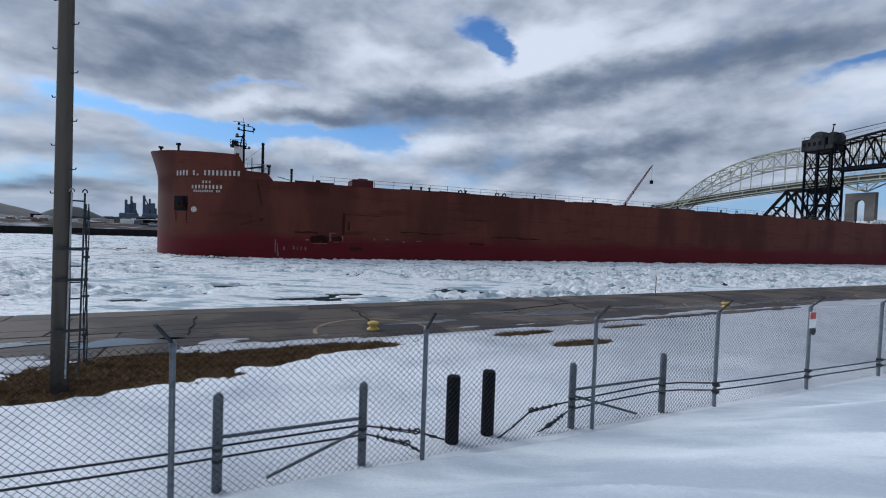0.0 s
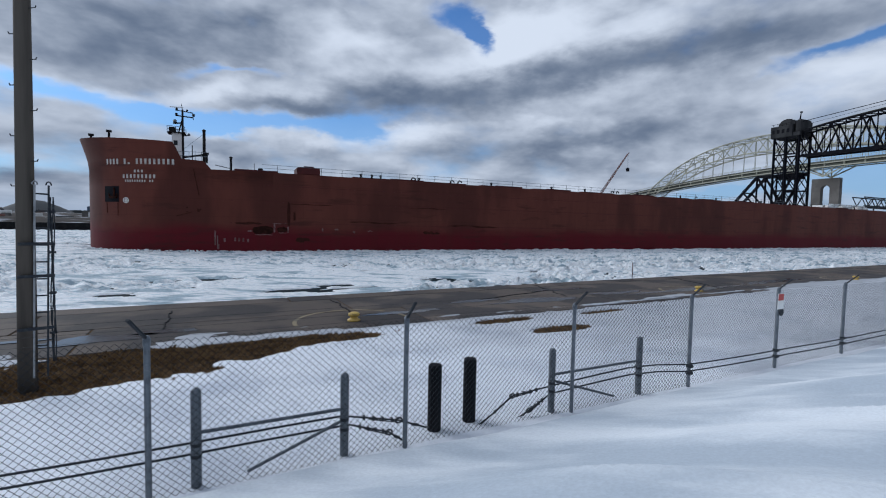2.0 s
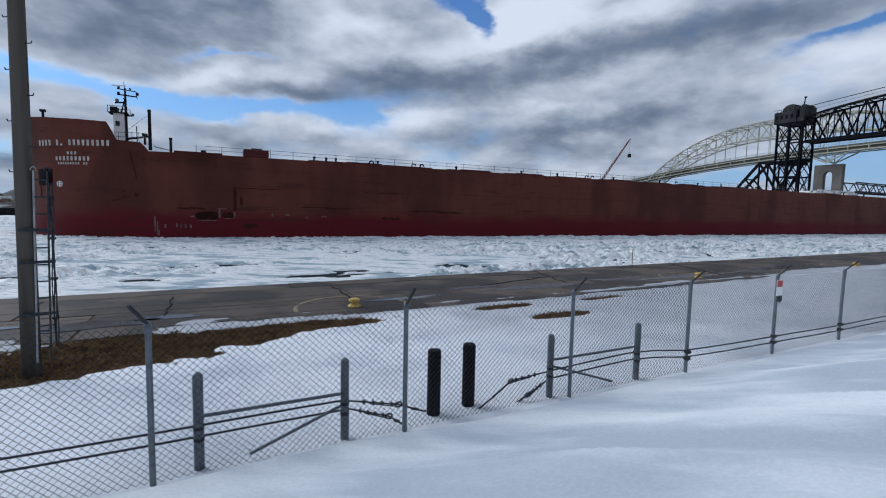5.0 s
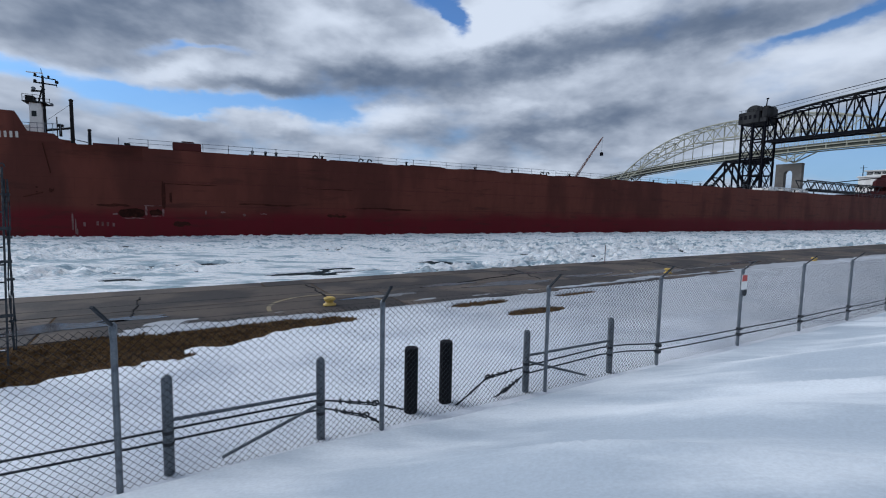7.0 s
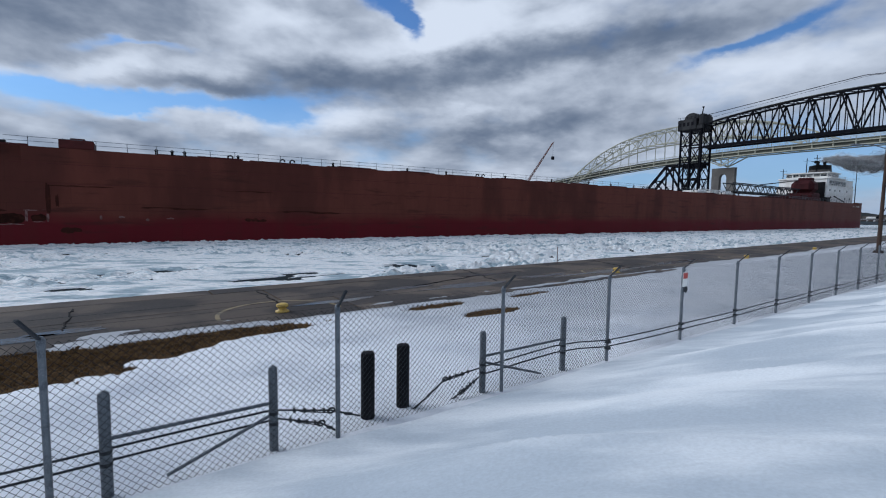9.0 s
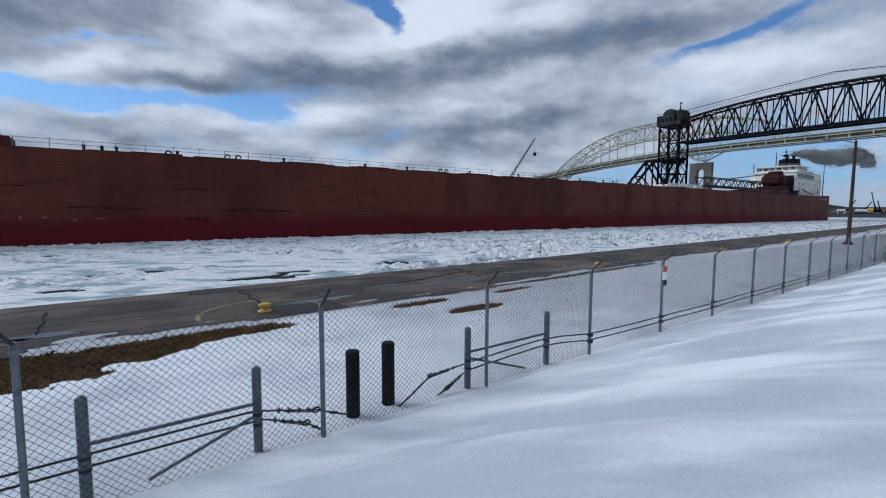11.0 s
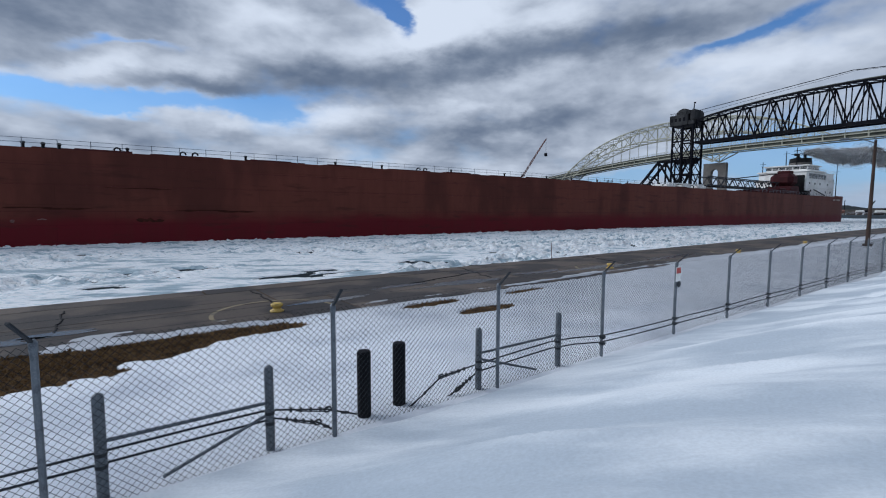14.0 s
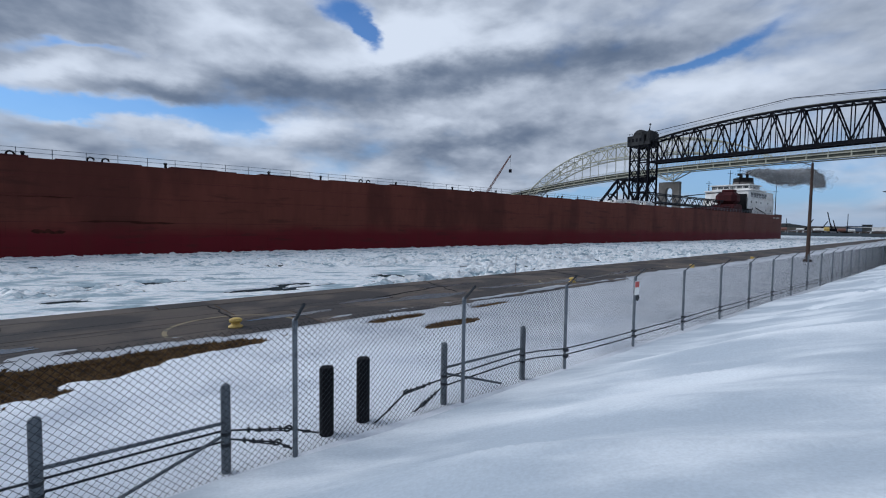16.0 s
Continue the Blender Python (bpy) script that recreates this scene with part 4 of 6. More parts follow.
def part_mast(ship):
    bm = bmesh.new()
    box(bm, -0.65, 0.6, -0.9, 0.9, 0, 4.4, None, 0.08)
    box(bm, -0.35, 1.6, -0.8, 0.8, 0, 1.5, None, 0.08)
    house = part("mast_house", bm, WHITE, ship)
    house.matrix_basis = Matrix.Translation((297.2, 4, 12.6))
    bm = bmesh.new()
    box(bm, -1.15, 1.2, -1.2, 1.2, 4.4, 4.5)
    for x in (-1.1, 0.05, 1.15):
        for y in (-1.15, 1.15):
            tube(bm, (x, y, 4.5), (x, y, 5.35), 0.035, sides=5)
    for y in (-1.15, 1.15):
        for z in (4.9, 5.33):
            tube(bm, (-1.1, y, z), (1.15, y, z), 0.035, sides=5)
    box(bm, 0.1, 0.95, -0.5, 0.9, 4.5, 5.25, None, 0.05)
    part("platform", bm, BLACK, house)
    bm = bmesh.new()
    tube(bm, (-0.75, 0, 0), (-0.75, 0, 8.1), 0.22, 0.13, sides=8)
    tube(bm, (-0.75, 0, 8.0), (-0.6, 0, 9.0), 0.05, 0.03, sides=6)
    tube(bm, (-0.2, 0, 4.5), (-0.7, 0, 6.7), 0.11, 0.08, sides=6)
    bar(bm, (0.2, 0, 7.95), (-2.1, 0, 7.75), 0.10, 0.12)
    bar(bm, (0.2, 0, 7.15), (-2.2, 0, 7.05), 0.14, 0.16)
    tube(bm, (-2.05, 0, 7.8), (-2.2, 0, 6.75), 0.05, sides=5)
    bar(bm, (-0.7, 0, 6.1), (0.5, 0, 5.95), 0.12, 0.2)
    bar(bm, (-0.7, -1.0, 6.5), (-0.7, 1.0, 6.5), 0.10, 0.12)
    bar(bm, (-0.6, 0, 4.2), (-1.5, 0, 4.3), 0.12, 0.14)
    part("mast", bm, BLACK, house)
    for x, z, r in ((0.25, 6.3, 0.24), (0.0, 8.15, 0.16), (-2.2, 7.45, 0.2), (-1.35, 8.05, 0.14), (-1.55, 4.45, 0.2), (0.05, 7.35, 0.18)):
        bm = bmesh.new()
        turned(bm, ((r * 0.6, -r), (r, -r * 0.6), (r, r * 0.6), (r * 0.5, r)), 8)
        lamp = part("mast_light", bm, BLACK if z > 7 else GALV, house)
        lamp.matrix_basis = Matrix.Translation((x, 0, z))
    bm = bmesh.new()
    bar(bm, (0.9, 0, 8.35), (-0.9, 0.3, 8.35), 0.10, 0.12)
    part("radar_bar", bm, WHITE, house)
    bm = bmesh.new()
    box(bm, -0.15, 0.35, 0.9, 0.93, 2.6, 3.3)
    part("window", bm, GLASS, house)
    bm = bmesh.new()
    tube(bm, (293.6, 4, 12.2), (293.6, 4, 17.8), 0.24, 0.21, sides=8)
    turned(bm, ((0.26, 17.75), (0.26, 17.95), (0.12, 18.05)), 8, (293.6, 4, 0))
    tube(bm, (293.8, 4, 14.15), (296.9, 4, 13.5), 0.16, sides=6)
    tube(bm, (293.6, 4, 17.4), (296.5, 4, 14.7), 0.02, sides=4)
    tube(bm, (295.2, 4, 12.6), (295.2, 4, 15.5), 0.07, sides=6)
    part("derrick", bm, BLACK, ship)
    for x, y, z, h in ((308.0, 2.5, 15.1, 0.8), (305.2, 6, 14.9, 1.2), (292.9, 13.5, 11.9, 1.1)):
        bm = bmesh.new()
        tube(bm, (x, y, z), (x, y, z + h), 0.16, sides=6)
        box(bm, x - 0.3, x + 0.3, y - 0.2, y + 0.2, z + h, z + h + 0.3)
        part("fog_light", bm, BLACK, ship)
    bm = bmesh.new()
    for i in range(7):
        x = 297.2 - i * 0.75
        tube(bm, (x, half_breadth(x) - 0.6, 12.1), (x, half_breadth(x) - 0.6, 13.3), 0.035, sides=4)
    tube(bm, (297.2, 13, 13.25), (292.8, 14.2, 13.25), 0.035, sides=4)
    tube(bm, (297.2, 13, 12.7), (292.8, 14.2, 12.7), 0.035, sides=4)
    part("guard_rail", bm, GALV, ship)
    return house


def aft_house(ship):
    # white deckhouse in tiers
    for x0, x1, y0, y1, z0, z1 in ((1.5, 35, -5, 13.0, DECK, 14.4), (1.5, 35, -5, 13.0, 14.4, 17.8), (2, 34, -4.5, 12.8, 17.8, 21.0), (-2.5, 1.4, -6, 11.5, DECK, 16.8)):
        bm = bmesh.new()
        box(bm, x0, x1, y0, y1, z0, z1, None, 0.15)
        box(bm, x0 - 0.4, x1 + 0.6, y0 - 0.5, y1 + 0.3, z1 - 0.08, z1 + 0.14)
        part("deckhouse_tier", bm, WHITE, ship)
    # the bridge: a low wide house under a deep roof, with wings
    bm = bmesh.new()
    box(bm, 15.5, 33.5, -5, 14.0, 21.1, 21.5, None, 0.06)
    box(bm, 18, 31, -3, 12.0, 21.5, 23.5, None, 0.2)
    box(bm, 17.4, 31.9, -3.6, 12.7, 23.5, 23.95, None, 0.08)
    wheel = part("bridge_house", bm, WHITE, ship)
    bm = bmesh.new()
    for x, y in ((33.3, 13.8), (29, 13.8), (24, 13.8), (16, 13.8), (33.3, 7), (33.3, 0)):
        tube(bm, (x, y, 21.5), (x, y, 22.5), 0.05, sides=4)
    bar(bm, (16, 13.8, 22.5), (33.3, 13.8, 22.5), 0.07, 0.07)
    bar(bm, (33.3, 13.8, 22.5), (33.3, -4.5, 22.5), 0.07, 0.07)
    part("wing_rail", bm, WHITE, wheel)
    bm = bmesh.new()
    box(bm, -0.5, 0.5, -0.04, 0.04, -0.45, 0.45, None, 0.03)
    pane = part("porthole", bm, GLASS, ship)
    pane.matrix_basis = Matrix.Translation((29.5, 13.03, 13.2))
    for z, xs in ((13.0, (12.0, 6)), (16.2, (31, 25, 19, 10))):
        for x in xs:
            shared("porthole", pane.data, ship, Matrix.Translation((x, 13.03, z)))
    for i in range(5):
        shared("porthole", pane.data, ship, Matrix.Translation((35.03, 9 - i * 3.0, 16.4)) @ Matrix.Rotation(math.pi / 2, 4, "Z"))
    bm = bmesh.new()
    box(bm, -1.4, 1.4, -0.05, 0.05, -1.0, 1.0, None, 0.03)
    wide = part("window", bm, GLASS, ship)
    wide.matrix_basis = Matrix.Translation((30, 12.83, 19.3))
    for i in range(1, 6):
        shared("window", wide.data, ship, Matrix.Translation((30 - i * 3.4, 12.83, 19.3)))
    bm = bmesh.new()
    box(bm, -1.05, 1.05, -0.05, 0.05, -0.5, 0.5, None, 0.03)
    strip = part("bridge_window", bm, GLASS, wheel)
    strip.matrix_basis = Matrix.Translation((29.6, 12.02, 22.7))
    for i in range(1, 5):
        shared("bridge_window", strip.data, wheel, Matrix.Translation((29.6 - i * 2.5, 12.02, 22.7)))
    for i in range(6):
        shared("bridge_window", strip.data, wheel, Matrix.Translation((31.02, 10.6 - i * 2.5, 22.7)) @ Matrix.Rotation(math.pi / 2, 4, "Z"))
    bm = bmesh.new()
    turned(bm, ((4.3, 21.0), (4.2, 25.4)), 20, (11, 3, 0))
    stack = part("funnel", bm, RED_STEEL, ship)
    bm = bmesh.new()
    turned(bm, ((4.28, 25.4), (4.22, 26.4)), 20, (11, 3, 0))
    part("funnel_band", bm, CONCRETE, stack)
    bm = bmesh.new()
    turned(bm, ((4.15, 26.4), (4.0, 28.4), (3.2, 28.5)), 20, (11, 3, 0))
    for x, y in ((9.6, 1.6), (12.2, 2.4), (11, 4.6)):
        tube(bm, (x, y, 28.4), (x, y, 30.2), 0.6, sides=10)
    part("funnel_top", bm, BLACK, stack)
    bm = bmesh.new()
    tube(bm, (15.5, 3, 21.4), (15.5, 3, 33.0), 0.28, 0.12, sides=6)
    for z, w in ((28.5, 1.4), (30.2, 2.2), (31.6, 1.3)):
        bar(bm, (15.5, 3 - w, z), (15.5, 3 + w, z), 0.16, 0.2)
        bar(bm, (15.5 - w, 3, z), (15.5 + w, 3, z), 0.16, 0.2)
    box(bm, 14.6, 16.4, 2.2, 3.8, 29.3, 30.0)
    part("radar_mast", bm, BLACK, ship)
    for x, y, z, h in ((30, 4, 23.9, 6.5), (2.5, 14, 11.0, 14), (33, -3.5, 21.0, 5), (-4, 8, 11, 6), (-1, 12, 11, 8)):
        bm = bmesh.new()
        tube(bm, (x, y, z), (x, y, z + h), 0.2, 0.1, sides=6)
        bar(bm, (x, y - 1.2, z + h * 0.8), (x, y + 1.2, z + h * 0.8), 0.12, 0.12)
        bar(bm, (x - 0.7, y, z + h * 0.6), (x + 0.7, y, z + h * 0.6), 0.12, 0.12)
        part("aerial_mast", bm, BLACK, ship)
    bm = bmesh.new()
    tube(bm, (16, 14, 11.4), (29, 14, 13.6), 0.22, sides=6)
    part("boat_davit", bm, BLACK, ship)
    # black boxes stand in for the shadow between boom house and deckhouse
    bm = bmesh.new()
    box(bm, 35.05, 36.0, 1.5, 12.6, DECK, 19.4, None, 0.1)
    box(bm, 33.0, 36.5, 11.0, 14.0, DECK, 13.0, None, 0.1)
    part("shade_block", bm, BLACK, ship)
    for z in (14.5, 17.9, 21.2):
        bm = bmesh.new()
        for x in np.arange(2.2, 35, 2.4):
            tube(bm, (x, 13.4, z), (x, 13.4, z + 1.0), 0.04, sides=4)
        bar(bm, (2, 13.4, z + 1.0), (35.4, 13.4, z + 1.0), 0.07, 0.07)
        bar(bm, (2, 13.4, z + 0.5), (35.4, 13.4, z + 0.5), 0.05, 0.05)
        part("deck_rail", bm, WHITE, ship)
    # self-unloading boom and its hopper house ahead of the deckhouse
    bm = bmesh.new()
    box(bm, 40, 47, 3, 12.5, DECK, 14.6, None, 0.4)
    box(bm, 39.5, 46.5, 4, 12, 14.6, 19.8, None, 1.5)
    box(bm, 40.5, 44.5, 6, 10.5, 19.8, 20.9, None, 0.3)
    part("boom_house", bm, MAROON, ship)
    bm = bmesh.new()
    box(bm, 47, 75, 4, 15, DECK, 12.4, None, 0.2)
    box(bm, 52, 55, 10, 14.5, 12.4, 13.6, None, 0.2)
    box(bm, 60, 66, 11, 14.8, 12.4, 13.1, None, 0.2)
    part("machinery_casing", bm, MAROON, ship)
    boom = empty("unloading_boom", Matrix.Translation((0, 6, 0)))
    boom.parent = ship
    for y in (-1.6, 1.6):
        bm = bmesh.new()
        for z in (13.2, 16.0):
            bar(bm, (42, y, z), (104, y, z), 0.35, 0.35)
        for i in range(20):
            x = 42 + i * 3.1
            bar(bm, (x, y, 13.2 if i % 2 else 16.0), (x + 3.1, y, 16.0 if i % 2 else 13.2), 0.2, 0.2)
        part("boom_truss", bm, CABLE, boom)
    bm = bmesh.new()
    box(bm, 42, 104, -1.4, 1.4, 12.7, 13.1)
    part("conveyor", bm, BLACK, boom)
    bm = bmesh.new()
    tube(bm, (42, 6, 20), (80, 6, 16.4), 0.18, sides=6)
    part("boom_stay", bm, BLACK, ship)
    for x in (121.0, 129.5, 137.0):
        bm = bmesh.new()
        box(bm, x, x + 5.2, 11, 15.5, DECK, 11.75, None, 0.2)
        part("hatch_cover", bm, WHITE, ship, "snow-covered hatch cover")
    bm = bmesh.new()
    bar(bm, (122.5, 15.2, 12.0), (141, 15.2, 12.0), 0.3, 0.3)
    for x in (122.5, 131, 141):
        bar(bm, (x, 15.2, DECK), (x, 15.2, 12.0), 0.3, 0.3)
    part("white_gantry_rail", bm, WHITE, ship)
    bm = bmesh.new()
    box(bm, 0, 9, -10, 10, DECK, 11.7, None, 0.1)
    hatch = part("hatch", bm, RED_STEEL, ship)
    for i in range(1, 14):
        shared("hatch", hatch.data, ship, Matrix.Translation((107 + i * 12.0, 0, 0)))
    hatch.matrix_basis = Matrix.Translation((107, 0, 0))


ship = build_ship()


# ---- fence, posts, quay fittings ----
def fence_at(s, n=5.49, z=0.0):
    return along(s, n, z, FENCE)


POSTS = [2.21 + 2.88 * k for k in range(-5, 24)]


def fence():
    f = tagged(empty("chain_link_fence", Matrix.Translation(fence_at(0)) @ Matrix.Rotation(FENCE, 4, "Z")),
               "grey galvanised chain-link fence with angled arms in snow", "fence")
    bm = bmesh.new()
    tube(bm, (0, 0, -0.5), (0, 0, 1.765), 0.031, sides=10)
    turned(bm, ((0.037, 1.70), (0.037, 1.775), (0.018, 1.81)), 10)
    post = part("post", bm, GALV, f, smooth=False)
    bm = bmesh.new()
    bar(bm, (0, 0, 1.77), (0, -0.25, 2.02), 0.036, 0.022)
    arm = part("arm", bm, CABLE, post)
    post.matrix_basis = Matrix.Translation((POSTS[0], 0, 0))
    for s in POSTS[1:]:
        p = shared("post", post.data, f, Matrix.Translation((s, 0, 0)))
        bent = -0.55 if abs(s + 0.67) < 0.1 else random.uniform(-0.06, 0.06)      # one arm is knocked askew
        shared("arm", arm.data, p, Matrix.Rotation(bent, 4, "Z"))
    # woven wire, one panel for each bay; thinned up the quay to darken less
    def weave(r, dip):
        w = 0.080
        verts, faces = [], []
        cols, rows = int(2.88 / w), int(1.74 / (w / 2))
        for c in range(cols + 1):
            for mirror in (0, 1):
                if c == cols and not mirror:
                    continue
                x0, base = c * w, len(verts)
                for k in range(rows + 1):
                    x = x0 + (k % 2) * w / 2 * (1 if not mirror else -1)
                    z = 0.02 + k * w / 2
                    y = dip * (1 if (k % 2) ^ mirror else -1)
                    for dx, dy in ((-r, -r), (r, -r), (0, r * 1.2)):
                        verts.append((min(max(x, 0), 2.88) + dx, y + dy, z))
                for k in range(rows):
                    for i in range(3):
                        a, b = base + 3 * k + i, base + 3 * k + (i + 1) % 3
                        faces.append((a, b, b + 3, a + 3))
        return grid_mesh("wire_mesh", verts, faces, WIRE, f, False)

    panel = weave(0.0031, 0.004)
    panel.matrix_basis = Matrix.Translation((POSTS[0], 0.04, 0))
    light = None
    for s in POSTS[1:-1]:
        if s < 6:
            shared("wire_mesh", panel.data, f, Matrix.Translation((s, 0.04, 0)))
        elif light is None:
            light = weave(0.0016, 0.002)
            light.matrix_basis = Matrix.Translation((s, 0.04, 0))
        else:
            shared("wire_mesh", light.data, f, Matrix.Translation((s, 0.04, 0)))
    for dx, dy, z in ((0, 0.045, 1.77), (0, -0.13, 1.90), (0, -0.245, 2.015)):
        bm = bmesh.new()
        r = 0.0016
        tube(bm, (POSTS[0] + dx, dy, z), (POSTS[-1] + dx, dy, z), r, sides=4)
        part("strand", bm, WIRE, f)


def cable_barrier():
    """Pipe posts with rails, braces and two slack cables, tied to turnbuckles by the black posts."""
    b = tagged(empty("cable_barrier", Matrix.Translation(fence_at(0, 5.63)) @ Matrix.Rotation(FENCE, 4, "Z")),
               "grey pipe posts and dark steel cables behind the fence", "cable barrier")
    bm = bmesh.new()
    turned(bm, ((0.054, -0.3), (0.054, 1.05), (0.045, 1.09), (0.02, 1.105)), 14)
    post = part("post", bm, GALV, b)
    at = (-0.235, 1.43, 4.79, 6.78)
    post.matrix_basis = Matrix.Translation((at[0], 0, 0.045))
    for s in at[1:]:
        shared("post", post.data, b, Matrix.Translation((s, 0, {1.43: 0.0, 4.79: -0.035, 6.78: -0.03}[s])))
    bm = bmesh.new()
    turned(bm, ((0.055, -0.02), (0.059, 0.0), (0.055, 0.02)), 14)
    tube(bm, (0.0, 0.05, 0.0), (0.0, 0.085, 0.02), 0.012, sides=6)
    clamp = part("cable_clamp", bm, CABLE, b)
    clamp.matrix_basis = Matrix.Translation((at[0], 0, 0.38))
    for s, z in [(at[0], 0.51)] + [(s, z) for s in at[1:] for z in (0.38, 0.51)]:
        shared("cable_clamp", clamp.data, b, Matrix.Translation((s, 0, z)))
    for a, c in ((at[0], at[1]), (at[2], at[3])):
        bm = bmesh.new()
        tube(bm, (a, 0, 0.64), (c, 0, 0.64), 0.022, sides=8)
        part("rail", bm, GALV, b)
    for a, c in (((at[1], 0, 0.50), (0.29, 0.0, 0.08)), ((at[2], 0, 0.55), (6.16, -0.02, 0.09))):
        bm = bmesh.new()
        tube(bm, a, c, 0.02, sides=8)
        part("brace", bm, GALV, b)
    # cables over the long runs
    for z in (0.38, 0.51):
        for a, c in ((-16, at[1]), (at[2], 60)):
            bm = bmesh.new()
            n = 40 if a < 0 else 90
            run = [a + (c - a) * i / n for i in range(n + 1)]
            # past the last pipe post the cables are tied to the near face of the fence posts
            over = lambda s: float(smooth(at[3] + 0.1, 7.9, np.array(s)))
            polytube(bm, [(s, 0.065 - 0.255 * over(s), z + 0.01 * math.sin(s * 1.3) - 0.07 * float(smooth(at[3], 11, np.array(s))) - (0.08 * max(0.0, at[3] - s) / (at[3] - at[2]) if s > at[2] - 0.01 else 0.0)) for s in run], 0.013)
            part("cable", bm, CABLE, b)
    for s in [q for q in POSTS if q > 7.5][:14]:
        for z in (0.38, 0.51):
            bm = bmesh.new()
            box(bm, s - 0.045, s + 0.045, -0.205, -0.10, z - 0.10, z - 0.04, None, 0.008)
            part("cable_tie", bm, CABLE, b)
    # slack ends with clamps, shackles and anchors
    for s0, z0, s1, z1, s2, z2 in ((at[1], 0.52, 2.18, 0.35, 2.63, 0.15), (at[1], 0.42, 2.04, 0.21, 2.26, 0.04),
                                   (at[2], 0.43, 4.04, 0.40, 3.49, 0.04), (at[2], 0.29, 4.37, 0.12, 4.16, 0.02)):
        bm = bmesh.new()
        a, e, g = Vector((s0, 0.06, z0)), Vector((s1, 0.02, z1)), Vector((s2, 0.03, z2))
        tube(bm, a, e, 0.012, sides=6)
        tube(bm, a.lerp(e, 0.45) + Vector((0, 0, -0.018)), e + Vector((0, 0, -0.03)), 0.008, sides=6)      # the tail folded back
        for k in range(4):
            p = a.lerp(e, 0.36 + 0.17 * k)
            box(bm, p.x - 0.012, p.x + 0.012, p.y - 0.02, p.y + 0.02, p.z - 0.03, p.z + 0.028)
        for k in range(8):
            t0, t1 = 2 * math.pi * k / 8, 2 * math.pi * (k + 1) / 8
            tube(bm, e + Vector((0.05 * math.cos(t0), 0, 0.034 * math.sin(t0))), e + Vector((0.05 * math.cos(t1), 0, 0.034 * math.sin(t1))), 0.013, sides=5)
        tube(bm, e, e.lerp(g, 0.55), 0.013, sides=6)
        for d in (-0.02, 0.02):
            tube(bm, e.lerp(g, 0.55), g + Vector((d, 0.02, 0)), 0.008, sides=6)
        tube(bm, e.lerp(g, 0.48) - Vector((0.02, 0, 0)), e.lerp(g, 0.62) + Vector((0.02, 0, 0)), 0.022, sides=6)
        part("turnbuckle", bm, CABLE, b)


def black_posts():
    bm = bmesh.new()
    turned(bm, ((0.098, -0.4), (0.098, 0.97), (0.09, 1.0), (0.05, 1.005)), 20)
    p = tagged(part("black_bollard", bm, TIMBER, smooth=False), "round tarred black timber bollard in the snow", "bollard", "black bollards")
    p.matrix_basis = Matrix.Translation((0.22, 6.43, 0))
    copy_thing(p, Matrix.Translation((0.76, 6.74, 0)) @ Matrix.Rotation(0.6, 4, "Z"))


def mooring_bollards():
    bm = bmesh.new()
    turned(bm, ((0.20, 0.0), (0.20, 0.04), (0.13, 0.07), (0.11, 0.13), (0.17, 0.16), (0.18, 0.22), (0.12, 0.26)), 20)
    first = tagged(part("mooring_bollard", bm, YELLOW, smooth=True), "yellow mushroom mooring bollard on the concrete quay", "mooring bollard", "mooring bollards")
    spots = ((-2.05, 14.02), (13.7, 21.6), (28.2, 28.0), (43.0, 35.2))
    first.matrix_basis = Matrix.Translation((*spots[0], 0))
    for x, y in spots[1:]:
        copy_thing(first, Matrix.Translation((x, y, 0)))
    for x, y in spots[:3]:     # worn half ring of paint round each
        bm = bmesh.new()
        c, r, n = Vector((x, y, 0.006)), 1.75, 30
        vs = []
        for i in range(n + 1):
            a = QUAY + math.radians(-8 + 196 * i / n)
            w = Vector((math.cos(a), math.sin(a), 0))
            vs.append([bm.verts.new(c + w * (r + k) + Vector((0, 0, z))) for k, z in ((-0.06, 0), (0.06, 0))])
        for a, b in zip(vs, vs[1:]):
            bm.faces.new((a[0], a[1], b[1], b[0]))
        tagged(part("painted_ring", bm, LINE), "worn yellow paint ring round a mooring bollard", "painted line", kind="structure")


